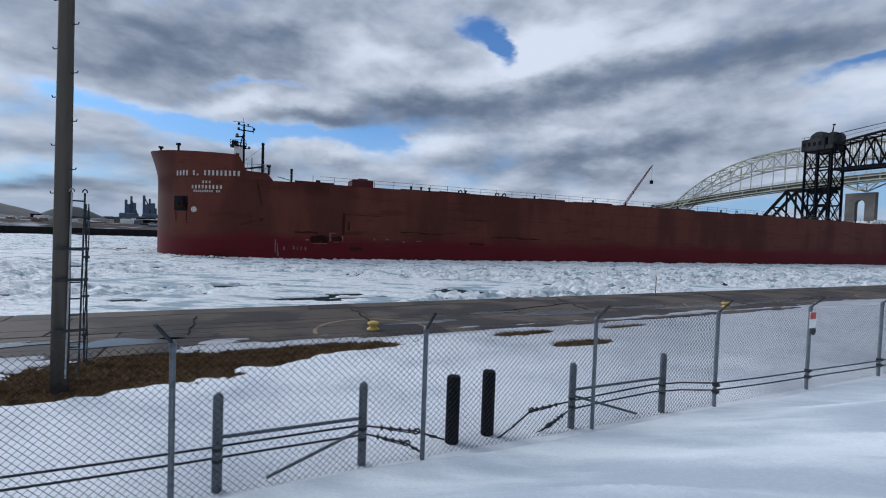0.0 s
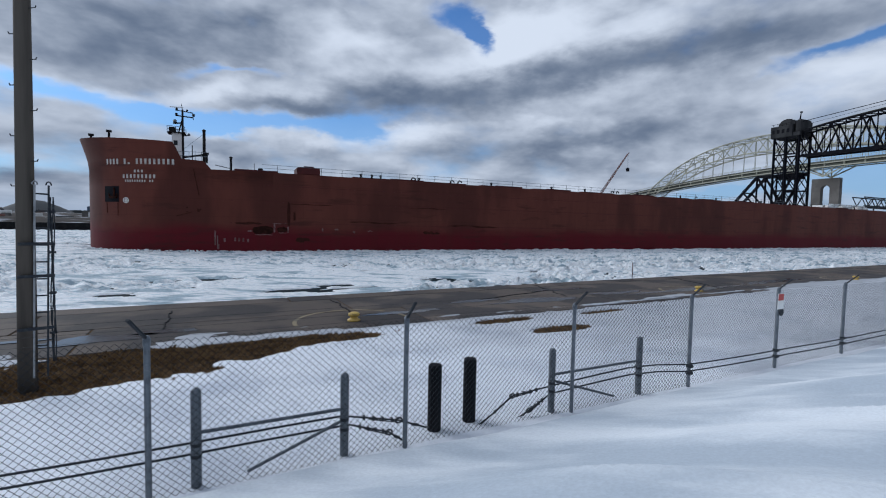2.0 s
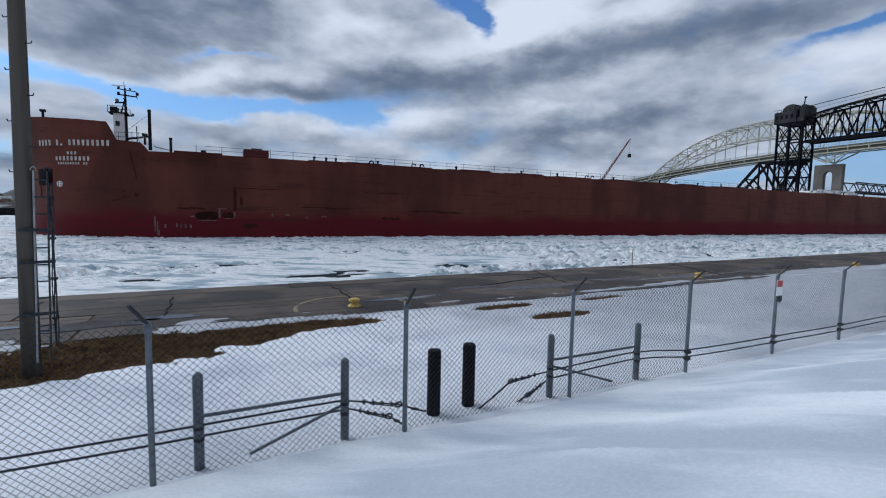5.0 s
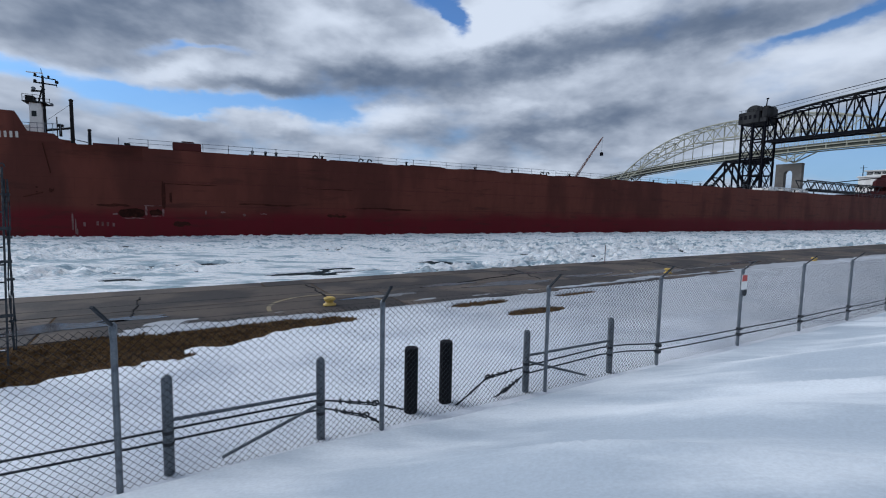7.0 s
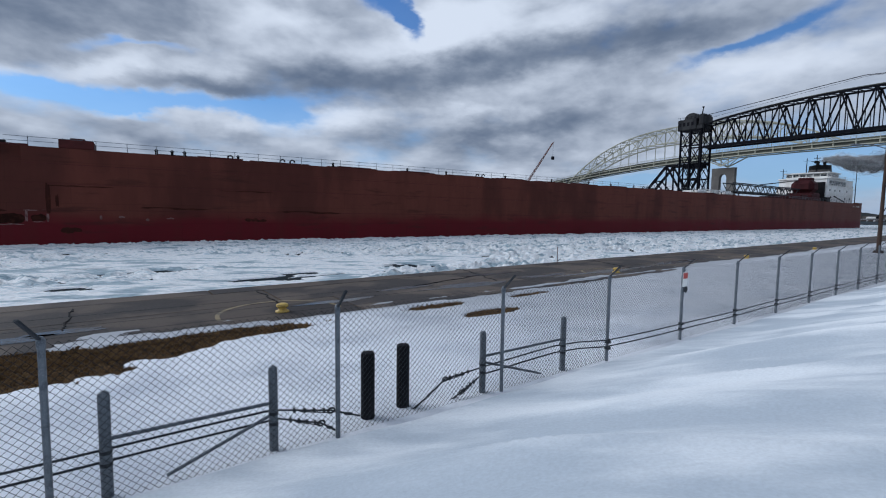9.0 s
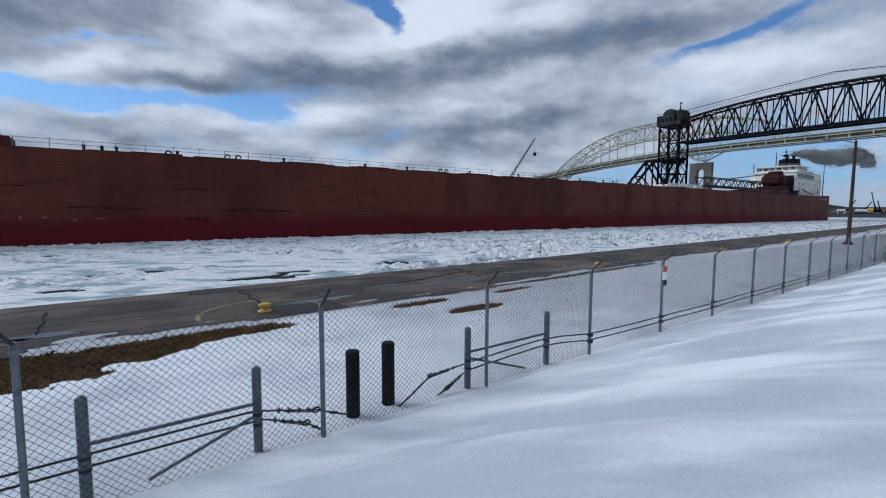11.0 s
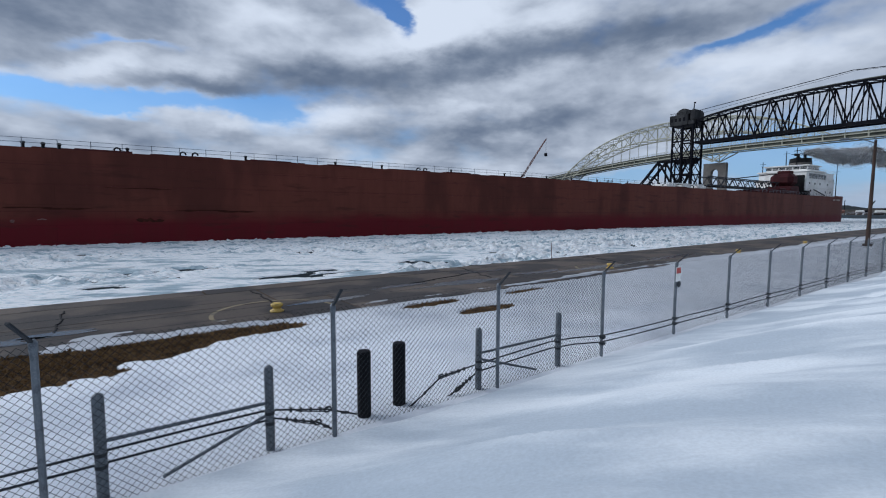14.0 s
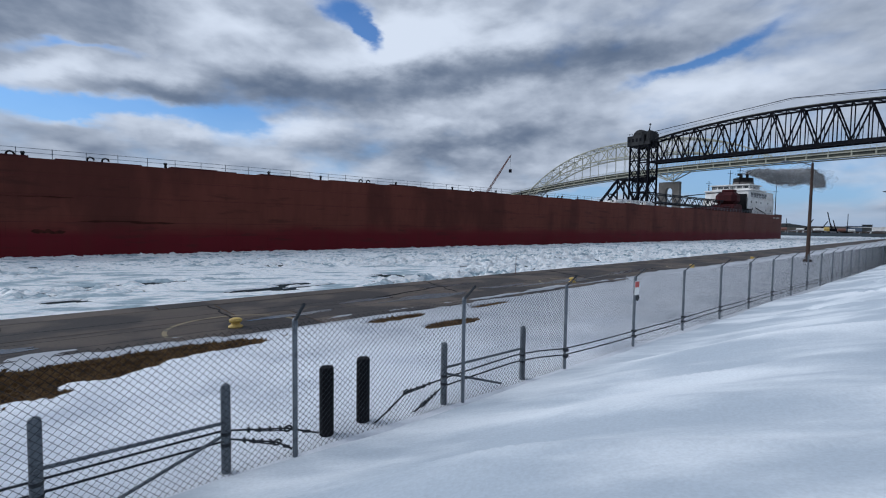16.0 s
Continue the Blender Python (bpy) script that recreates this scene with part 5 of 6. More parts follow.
def utility_pole():
    base = Vector((-6.73, 8.0, 0))
    pole = tagged(empty("utility_pole", Matrix.Translation(base)), "tall dark weathered timber pole with climbing pegs", "pole")
    bm = bmesh.new()
    tube(bm, (0, 0, -0.5), (0.07, 0.08, 11.5), 0.138, 0.095, sides=14)
    part("shaft", bm, POLE, pole, smooth=True)
    bm = bmesh.new()
    tube(bm, (0.1, 0, 0), (0.24, -0.03, 0), 0.009, sides=5)
    tube(bm, (0.235, -0.03, 0), (0.25, -0.03, 0.035), 0.009, sides=5)
    peg = part("peg", bm, CABLE, pole)
    peg.matrix_basis = Matrix.Translation((0.02, 0.02, 3.1))
    for i in range(1, 16):
        turn = Matrix.Rotation(math.pi * (i % 2), 4, "Z")
        shared("peg", peg.data, pole, Matrix.Translation((0.006 * (3.1 + 0.42 * i), 0.007 * (3.1 + 0.42 * i), 3.1 + 0.42 * i)) @ turn)
    ladder = tagged(empty("ladder", Matrix.Translation(base + Vector((0.165, 0.01, 0.25))) @ Matrix.Rotation(0.70, 4, "Z") @ Matrix.Rotation(0.022, 4, "Y")), "grey metal ladder lashed to the timber pole", "ladder")
    for x, y, m in ((-0.05, 0.0, ALU), (0.13, 0.0, CABLE)):
        bm = bmesh.new()
        bar(bm, (x, y, 0.0), (x, y, 3.3), 0.028, 0.055, (0, 1, 0))
        part("stile", bm, m, ladder)
    for x, m in ((-0.05, ALU), (0.13, CABLE)):
        bm = bmesh.new()
        polytube(bm, [(x + 0.035 * math.cos(a), 0, 3.3 + 0.06 * math.sin(a)) for a in np.linspace(0, math.pi, 9)], 0.012, 6)
        part("hook", bm, m, ladder)
    bm = bmesh.new()
    tube(bm, (-0.06, 0, 0), (0.13, 0, 0), 0.014, sides=6)
    rung = part("rung", bm, CABLE, ladder)
    rung.matrix_basis = Matrix.Translation((0, 0, 0.25))
    for i in range(1, 11):
        shared("rung", rung.data, ladder, Matrix.Translation((0, 0, 0.25 + 0.29 * i)))


def ladder_ties():
    """Brackets that tie the ladder to the pole, and the cables strapped along it."""
    base = Vector((-6.73, 8.0, 0))
    right, near = Vector((0.765, 0.64, 0)), Vector((0.64, -0.765, 0))
    for z in (1.1, 2.0, 2.55):
        bm = bmesh.new()
        c = base + right * 0.025 * z + Vector((0, 0, z))
        bar(bm, c - right * 0.14 + near * 0.15, c + right * 0.34 + near * 0.13, 0.02, 0.05)
        tagged(part("ladder_bracket", bm, CABLE), "dark steel bracket tying the ladder to the pole", "bracket", "ladder brackets")
    bm = bmesh.new()
    for k in range(4):
        pts = [base + right * (0.335 + 0.006 * z + 0.016 * math.sin(3.1 * z + 1.7 * k) + 0.010 * k) + near * (0.10 + 0.012 * k) + Vector((0, 0, z)) for z in np.linspace(0.5, 3.35, 34)]
        polytube(bm, pts, 0.011, 6)
    for z in (1.0, 1.7, 2.4, 3.1):
        c = base + right * (0.35 + 0.006 * z) + near * 0.115 + Vector((0, 0, z))
        box(bm, c.x - 0.035, c.x + 0.035, c.y - 0.035, c.y + 0.035, z - 0.02, z + 0.02)
    tagged(part("cable_bundle", bm, CABLE, smooth=True), "dark cable bundle strapped along the ladder by the pole", "cable")


def lamp_post(x, y, h):
    lamp = tagged(empty("street_lamp", Matrix.Translation((x, y, 0))), "tall grey lamp post with a curved arm on the quay", "street lamp", "quay lamps")
    bm = bmesh.new()
    tube(bm, (0, 0, 0), (0, 0, h), 0.17, 0.10, sides=12)
    turned(bm, ((0.36, 0), (0.36, 0.2), (0.2, 0.28)), 12)
    turned(bm, ((0.13, h - 0.9), (0.13, h - 0.7), (0.11, h - 0.68)), 12)
    part("pole", bm, LAMP_POLE, lamp)
    bm = bmesh.new()
    tube(bm, (0, 0, h), (0, 0, h + 0.35), 0.05, sides=8)
    polytube(bm, [(-2.1 * t, 1.15 * t, h - 0.25 + 0.45 * math.sin(2.2 * t)) for t in np.linspace(0, 0.8, 12)], 0.045, 8)
    part("arm", bm, GALV, lamp)
    bm = bmesh.new()
    m = Matrix.Translation((-1.95, 1.07, h + 0.17)) @ Matrix.Rotation(math.atan2(1.15, -2.1), 4, "Z")
    bmesh.ops.create_icosphere(bm, subdivisions=2, radius=1.0, matrix=m @ Matrix.Diagonal((0.46, 0.19, 0.12, 1)))
    part("lamp_head", bm, GALV, lamp, smooth=True)


def warning_sign():
    sign = tagged(empty("fence_sign", Matrix.Translation(fence_at(POSTS[8], 5.49)) @ Matrix.Rotation(FENCE, 4, "Z")), "small red and white notice wired to the fence", "sign")
    bm = bmesh.new()
    box(bm, -0.11, 0.11, -0.050, -0.044, 1.34, 1.68)
    part("plate", bm, WHITE, sign)
    bm = bmesh.new()
    box(bm, -0.10, 0.10, -0.053, -0.0505, 1.53, 1.67)
    part("heading", bm, POSTER_RED, sign)
    bm = bmesh.new()
    turned(bm, ((0.085, 0), (0.085, 0.004)), 16)
    disc = part("disc", bm, CABLE, sign, "small blue-grey round plate")
    disc.matrix_basis = Matrix.Translation((0.05, -0.044, 1.27)) @ Matrix.Rotation(math.pi / 2, 4, "X")


def depth_rod():
    bm = bmesh.new()
    tube(bm, (0, 0, -0.3), (0, 0, 1.05), 0.02, sides=6)
    rod = tagged(part("marker_rod", bm, RED_STEEL), "thin rusty marker rod at the quay edge", "marker rod")
    rod.matrix_basis = Matrix.Translation((12.39, 25.94, 0))


fence()
cable_barrier()
black_posts()
mooring_bollards()
utility_pole()
ladder_ties()
lamp_post(45.3, 31.5, 9.3)
lamp_post(92.0, 50.0, 9.3)
warning_sign()
depth_rod()


# ---- bridges: axes along the ship's course (s) and across the channel (n) ----
COURSE = Matrix.Rotation(radians(SHIP), 4, "Z")


def rail_bridge():
    br = tagged(empty("lift_bridge", COURSE @ Matrix.Translation((238, 0, 0))), "black steel railway lift bridge with its span raised", "bridge")
    # the raised span: bottom chord level, top chord curved
    n0, n1, bays, zb = 121.0, 4.0, 22, 38.2
    top = lambda k: 49.4 + 5.0 * math.sin(math.pi * min(max(k / bays, 0), 1)) ** 0.8
    y = lambda k: n0 + (n1 - n0) * k / bays

    def member(name, a, b, w, h, m=BLACK_STEEL):
        bm = bmesh.new()
        bar(bm, a, b, w, h)
        part(name, bm, m, br)

    for s in (0.0, 7.0):
        member("bottom_chord", (s, n0, zb), (s, n1, zb), 0.9, 1.3)
        for k in range(bays):
            member("top_chord", (s, y(k), top(k)), (s, y(k + 1), top(k + 1)), 0.7, 0.75)
            a, b = ((zb, top(k + 1)) if k % 2 else (top(k), zb))
            member("diagonal", (s, y(k), a), (s, y(k + 1), b), 0.5, 0.55)
            member("upright", (s, y(k), zb), (s, y(k), top(k)), 0.32, 0.32)
            member("hanger", (s, y(k) / 2 + y(k + 1) / 2, (a + b) / 2), (s, y(k) / 2 + y(k + 1) / 2, zb), 0.2, 0.2)
    for k in range(bays + 1):
        member("floor_beam", (0, y(k), zb), (7, y(k), zb), 0.6, 1.0)
        member("top_strut", (0, y(k), top(k)), (7, y(k), top(k)), 0.4, 0.4)
        if k < bays:
            member("wind_brace", (0, y(k), top(k)), (7, y(k + 1), top(k + 1)), 0.3, 0.3)
    # added tube that draws the thin pale line above the top chord
    bm = bmesh.new()
    polytube(bm, [(3.5, y(k), top(k) + 1.3) for k in range(bays + 1)], 0.3, 4)
    part("top_chord_tube", bm, DECK_GREY, br)
    bm = bmesh.new()
    box(bm, 1.5, 5.5, n1, n0, zb - 0.2, zb + 0.4)
    part("track_deck", bm, BLACK_STEEL, br)
    # towers
    for base in (121.8, -8.0):
        deep = 10.6
        bm = bmesh.new()
        for s in (-1.0, 8.0):
            for n in (0, deep / 2, deep):
                bar(bm, (s, base + n, -2), (s, base + n, 48), 0.85, 0.85)
            for z0, z1 in ((14, 22.5), (22.5, 31), (31, 39.5), (39.5, 47)):
                for a, c in ((0, deep / 2), (deep / 2, deep)):
                    bar(bm, (s, base + a, z0), (s, base + c, z1), 0.34, 0.34)
                    bar(bm, (s, base + c, z0), (s, base + a, z1), 0.26, 0.26)
                bar(bm, (s, base, z1), (s, base + deep, z1), 0.5, 0.7)
        for n in (0, deep):
            for z0, z1 in ((14, 25), (25, 36), (36, 47)):
                bar(bm, (-1, base + n, z0), (8, base + n, z1), 0.35, 0.35)
                bar(bm, (8, base + n, z0), (-1, base + n, z1), 0.3, 0.3)
        box(bm, 0, 7, base + 1, base + deep - 1, 28, 30.5)
        tower = part("tower", bm, BLACK_STEEL, br)
        bm = bmesh.new()
        box(bm, -1.8, 8.8, base + 2.6, base + deep + 1.6, 47.5, 53, None, 0.25)
        box(bm, -1.8, 8.8, base - 0.6, base + 2.4, 47.5, 49.5, None, 0.2)
        part("machine_house", bm, HOUSE_GREY, tower)
        bm = bmesh.new()
        box(bm, -1.0, 8.0, base - 0.6, base + 2.0, 49.5, 54.2, None, 0.25)
        box(bm, -0.5, 7.5, base - 0.2, base + 1.6, 54.2, 55.0, None, 0.1)
        part("counterweight_house", bm, HOUSE_GREY, tower)
        for i in range(4):
            bm = bmesh.new()
            box(bm, -1.83, -1.79, base + 4.0 + i * 2.1, base + 5.2 + i * 2.1, 49.6, 51.4)
            part("house_window", bm, BLACK_STEEL, tower)
        for q in (-1.85, 8.85):
            bm = bmesh.new()
            for y1 in np.arange(base - 0.4, base + deep + 1.6, 1.9):
                tube(bm, (q, y1, 53 if y1 > base + 2.6 else 49.5), (q, y1, 54.1 if y1 > base + 2.6 else 50.6), 0.08, sides=4)
            bar(bm, (q, base + 2.6, 54.0), (q, base + deep + 1.6, 54.0), 0.1, 0.1)
            part("roof_rail", bm, BLACK_STEEL, tower)
        bm = bmesh.new()
        cy, r = base + 5.6, 3.6
        for i in range(12):
            a, b = math.pi * i / 12, math.pi * (i + 1) / 12
            vs = [bm.verts.new((x, cy + r * math.cos(t), 53 + 3.0 * math.sin(t))) for x, t in ((-1, a), (-1, b), (8, b), (8, a))]
            bm.faces.new(vs)
        for x in (-1, 8):
            bm.faces.new([bm.verts.new((x, cy + r * math.cos(math.pi * i / 12), 53 + 3.0 * math.sin(math.pi * i / 12))) for i in range(13)])
        part("sheave_cover", bm, HOUSE_GREY, tower)
        bm = bmesh.new()
        tube(bm, (3, base + 2.6, 53), (3, base + 1.9, 59), 0.45, 0.16, sides=6)
        tube(bm, (3, base + 3.2, 53), (3, base + 2.2, 57), 0.2, 0.12, sides=6)
        box(bm, 2.6, 3.4, base + 1.5, base + 2.3, 58.6, 59.2)
        part("sheave_mast", bm, BLACK_STEEL, tower)
    bm = bmesh.new()
    for s, r, z in ((0, 0.15, 59.2), (7, 0.06, 60.4)):
        tube(bm, (s, 122, 53.8), (s, 61, z), r, sides=5)
        tube(bm, (s, 61, z), (s, 4, 53.8), r, sides=5)
    part("cable", bm, BLACK_STEEL, br)
    # low fixed span end beyond the tower
    for s in (0, 7):
        for a, b, w in (((153, 15), (140, 30), 1.1), ((140, 30), (121, 30), 1.0), ((153, 15), (121, 15), 1.3), ((140, 30), (140, 15), 0.7), ((140, 30), (131, 15), 0.8),
                        ((131, 15), (124, 30), 0.8), ((146.5, 22.5), (140, 15), 0.6), ((131, 30), (131, 15), 0.6)):
            bm = bmesh.new()
            bar(bm, (s, *a), (s, *b), w, w)
            part("span_member", bm, BLACK_STEEL, br)
    for n, z in ((140, 30), (131, 30), (146.5, 22.5), (150, 18.5), (153, 15)):
        bm = bmesh.new()
        bar(bm, (0, n, z), (7, n, z), 0.6, 0.6)
        part("span_member", bm, BLACK_STEEL, br)
    bm = bmesh.new()
    box(bm, -2, 10, 119, 135, -4, 13, None, 0.4)
    part("tower_pier", bm, CONCRETE, br)


def road_bridge():
    br = tagged(empty("arch_bridge", COURSE @ Matrix.Translation((300, 0, 0))), "pale steel road bridge with a lattice arch over the channel", "bridge")
    deck = lambda n: 43.2 - 0.00040 * max(0.0, n - 110) ** 2 - 0.0
    slab, rail, sides = bmesh.new(), bmesh.new(), (bmesh.new(), bmesh.new())
    ns = list(np.arange(-120, 420, 9.0))
    for a, b in zip(ns, ns[1:]):
        for bm, s in zip(sides, (0, 11)):
            bar(bm, (s, a, deck(a) - 0.9), (s, b, deck(b) - 0.9), 0.45, 0.5)
            bar(bm, (s, a, deck(a) - 3), (s, b, deck(b) - 3), 0.5, 0.6)
            bar(bm, (s, a, deck(a)), (s, a, deck(a) - 3), 0.5, 0.5)
        bar(slab, (5.5, a, deck(a) - 0.2), (5.5, b, deck(b) - 0.2), 11.4, 0.9)
        bar(slab, (5.5, a, deck(a) - 1.7), (5.5, b, deck(b) - 1.7), 9.4, 1.7)
        bar(rail, (-0.2, a, deck(a) + 1.5), (-0.2, b, deck(b) + 1.5), 0.14, 0.16)
        bar(rail, (-0.2, a, deck(a) + 0.95), (-0.2, b, deck(b) + 0.95), 0.10, 0.12)
        for k in range(4):
            m = a + (b - a) * k / 4
            bar(rail, (-0.2, m, deck(m)), (-0.2, m, deck(m) + 1.5), 0.14, 0.14)
    for bm in sides:
        part("stringer", bm, PALE_STEEL, br)
    part("deck_slab", slab, DECK_GREY, br)
    part("parapet_rail", rail, PALE_STEEL, br)
    # the arch ribs
    n0, n1, bays = 262.0, 66.0, 28
    hi = lambda k: 62.5 - 33.0 * abs(2 * k / bays - 1) ** 2.6
    lo = lambda k: hi(k) - 7.5 - 2.5 * (1 - abs(2 * k / bays - 1))
    y = lambda k: n0 + (n1 - n0) * k / bays
    for s in (0, 11):
        bm = bmesh.new()
        for k in range(bays):
            if y(k) < 165 and hi(k + 1) < deck(y(k + 1)):
                continue        # tied at deck level on the near side
            if y(k) > 165 or lo(k + 1) > deck(y(k + 1)) - 1:
                bar(bm, (s, y(k), lo(k)), (s, y(k + 1), lo(k + 1)), 0.7, 0.7)
            bar(bm, (s, y(k), hi(k)), (s, y(k + 1), hi(k + 1)), 0.7, 0.7)
            floor = deck(y(k)) if y(k) < 165 else 0
            bar(bm, (s, y(k), max(floor, lo(k))), (s, y(k), hi(k)), 0.35, 0.35)
            a, b = (max(floor, lo(k)), hi(k + 1)) if k % 2 else (hi(k), max(floor, lo(k + 1)))
            bar(bm, (s, y(k), a), (s, y(k + 1), b), 0.4, 0.4)
            if lo(k) > deck(y(k)) + 1:
                bar(bm, (s, y(k), lo(k)), (s, y(k), deck(y(k))), 0.22, 0.22)
        part("arch_rib", bm, PALE_STEEL, br)
    bm = bmesh.new()
    for k in range(bays):
        if y(k) < 165 and lo(k + 1) < deck(y(k + 1)):
            continue
        bar(bm, (0, y(k), hi(k)), (11, y(k), hi(k)), 0.4, 0.4)
        bar(bm, (0, y(k), hi(k)), (11, y(k + 1), hi(k + 1)), 0.3, 0.3)
        bar(bm, (0, y(k), lo(k)), (11, y(k + 1), lo(k + 1)), 0.3, 0.3)
    part("arch_bracing", bm, PALE_STEEL, br)
    # bents under the deck and the portal pier
    for n in (142.0,):
        bm = bmesh.new()
        for s in (1, 10):
            for d in (-11, 11):
                bar(bm, (s, n, 34.5), (s, n + d, deck(n) - 3), 0.6, 0.6)
            bar(bm, (s, n - 5.5, deck(n) - 3), (s, n, 34.5), 0.4, 0.4)
            bar(bm, (s, n + 5.5, deck(n) - 3), (s, n, 34.5), 0.4, 0.4)
            bar(bm, (s, n, 34.5), (s, n, deck(n) - 3), 0.5, 0.5)
        part("bent", bm, PALE_STEEL, br)
    bm = bmesh.new()
    outer = [(135.3, -4), (135.3, 33.6), (148.6, 33.6), (148.6, -4)]
    inner = [(144.15, -4)] + [(141.95 + 2.2 * math.cos(a), 27.4 + 2.4 * math.sin(a)) for a in np.linspace(0, math.pi, 13)] + [(139.75, -4)]
    near, far = [[bm.verts.new((x, n, z)) for n, z in outer + inner] for x in (4, 7)]
    bm.faces.new(near)
    bm.faces.new(far[::-1])
    for i in range(len(near)):
        j = (i + 1) % len(near)
        bm.faces.new((near[i], far[i], far[j], near[j]))
    pier = part("pier", bm, CONCRETE, br)


def derrick_crane():
    cr = tagged(empty("crawler_crane", COURSE @ Matrix.Translation((210.5, 214, 0))), "lattice-boom crane beyond the channel", "crane")
    bm = bmesh.new()
    a, b = Vector((-5, 4, 18)), Vector((9, -9, 49))
    d = (b - a)
    sides = [Vector((1.5, 1.5, 0)), Vector((-1.5, -1.5, 0)), Vector((1.3, -1.3, 1.4)), Vector((-1.3, 1.3, -1.4))]
    for o in sides:
        bar(bm, a + o, b + o * 0.3, 0.26, 0.26)
    for i in range(14):
        p, q = a + d * (i / 14), a + d * ((i + 1) / 14)
        for o, k in ((0, 2), (2, 1), (1, 3), (3, 0)):
            bar(bm, p + sides[o] * (1 - 0.05 * i), q + sides[k] * (1 - 0.05 * i), 0.15, 0.15)
    part("boom", bm, CRANE_RED, cr)
    bm = bmesh.new()
    tube(bm, b, b - Vector((0, 0, 9)), 0.06, sides=4)
    box(bm, b.x - 0.7, b.x + 0.7, b.y - 0.7, b.y + 0.7, b.z - 11, b.z - 9)
    part("hook", bm, BLACK_STEEL, cr)
    bm = bmesh.new()
    box(bm, -4, 3, -2.5, 2.5, 3, 8, None, 0.3)
    box(bm, -5, 5, -4, 4, -3, 3, None, 0.3)
    bar(bm, (-3, 0, 8), a, 0.8, 0.8)
    part("cab", bm, RED_STEEL, cr)


rail_bridge()
road_bridge()
derrick_crane()


# ---- far shores ----
LAND = material("far_land", (0.040, 0.034, 0.031), (0.42, 0.44, 0.47), 0.95, scale=0.11, fine=0.6, bump=0, mixing=0.36, streak=(0.7, 1, 1), spec=0.1)
HILL = material("stockpile", (0.07, 0.075, 0.078), (0.10, 0.10, 0.10), 0.95, scale=0.02, fine=0.2, bump=0)
# distance haze is mixed into this blue, which a few sheds share
HAZE_BLUE = material("far_haze_blue", (0.09, 0.125, 0.18), (0.11, 0.14, 0.19), 0.9, scale=0.02, fine=0.2, bump=0)
BRICK = material("far_brick", (0.20, 0.09, 0.07), (0.16, 0.08, 0.06), 0.9, scale=0.05, fine=0.6, bump=0)
WOODS = material("far_woods", (0.035, 0.042, 0.045), (0.06, 0.065, 0.065), 0.95, scale=0.03, fine=0.3, bump=0)
SMOKE = material("grey_smoke", (0.97, 0.97, 0.97), (0.90, 0.90, 0.90), 1.0, scale=0.25, fine=1.5, bump=0, spec=0.0)


def polar(az, dist, z=0.0):
    return Vector((dist * math.sin(radians(az)), dist * math.cos(radians(az)), z))


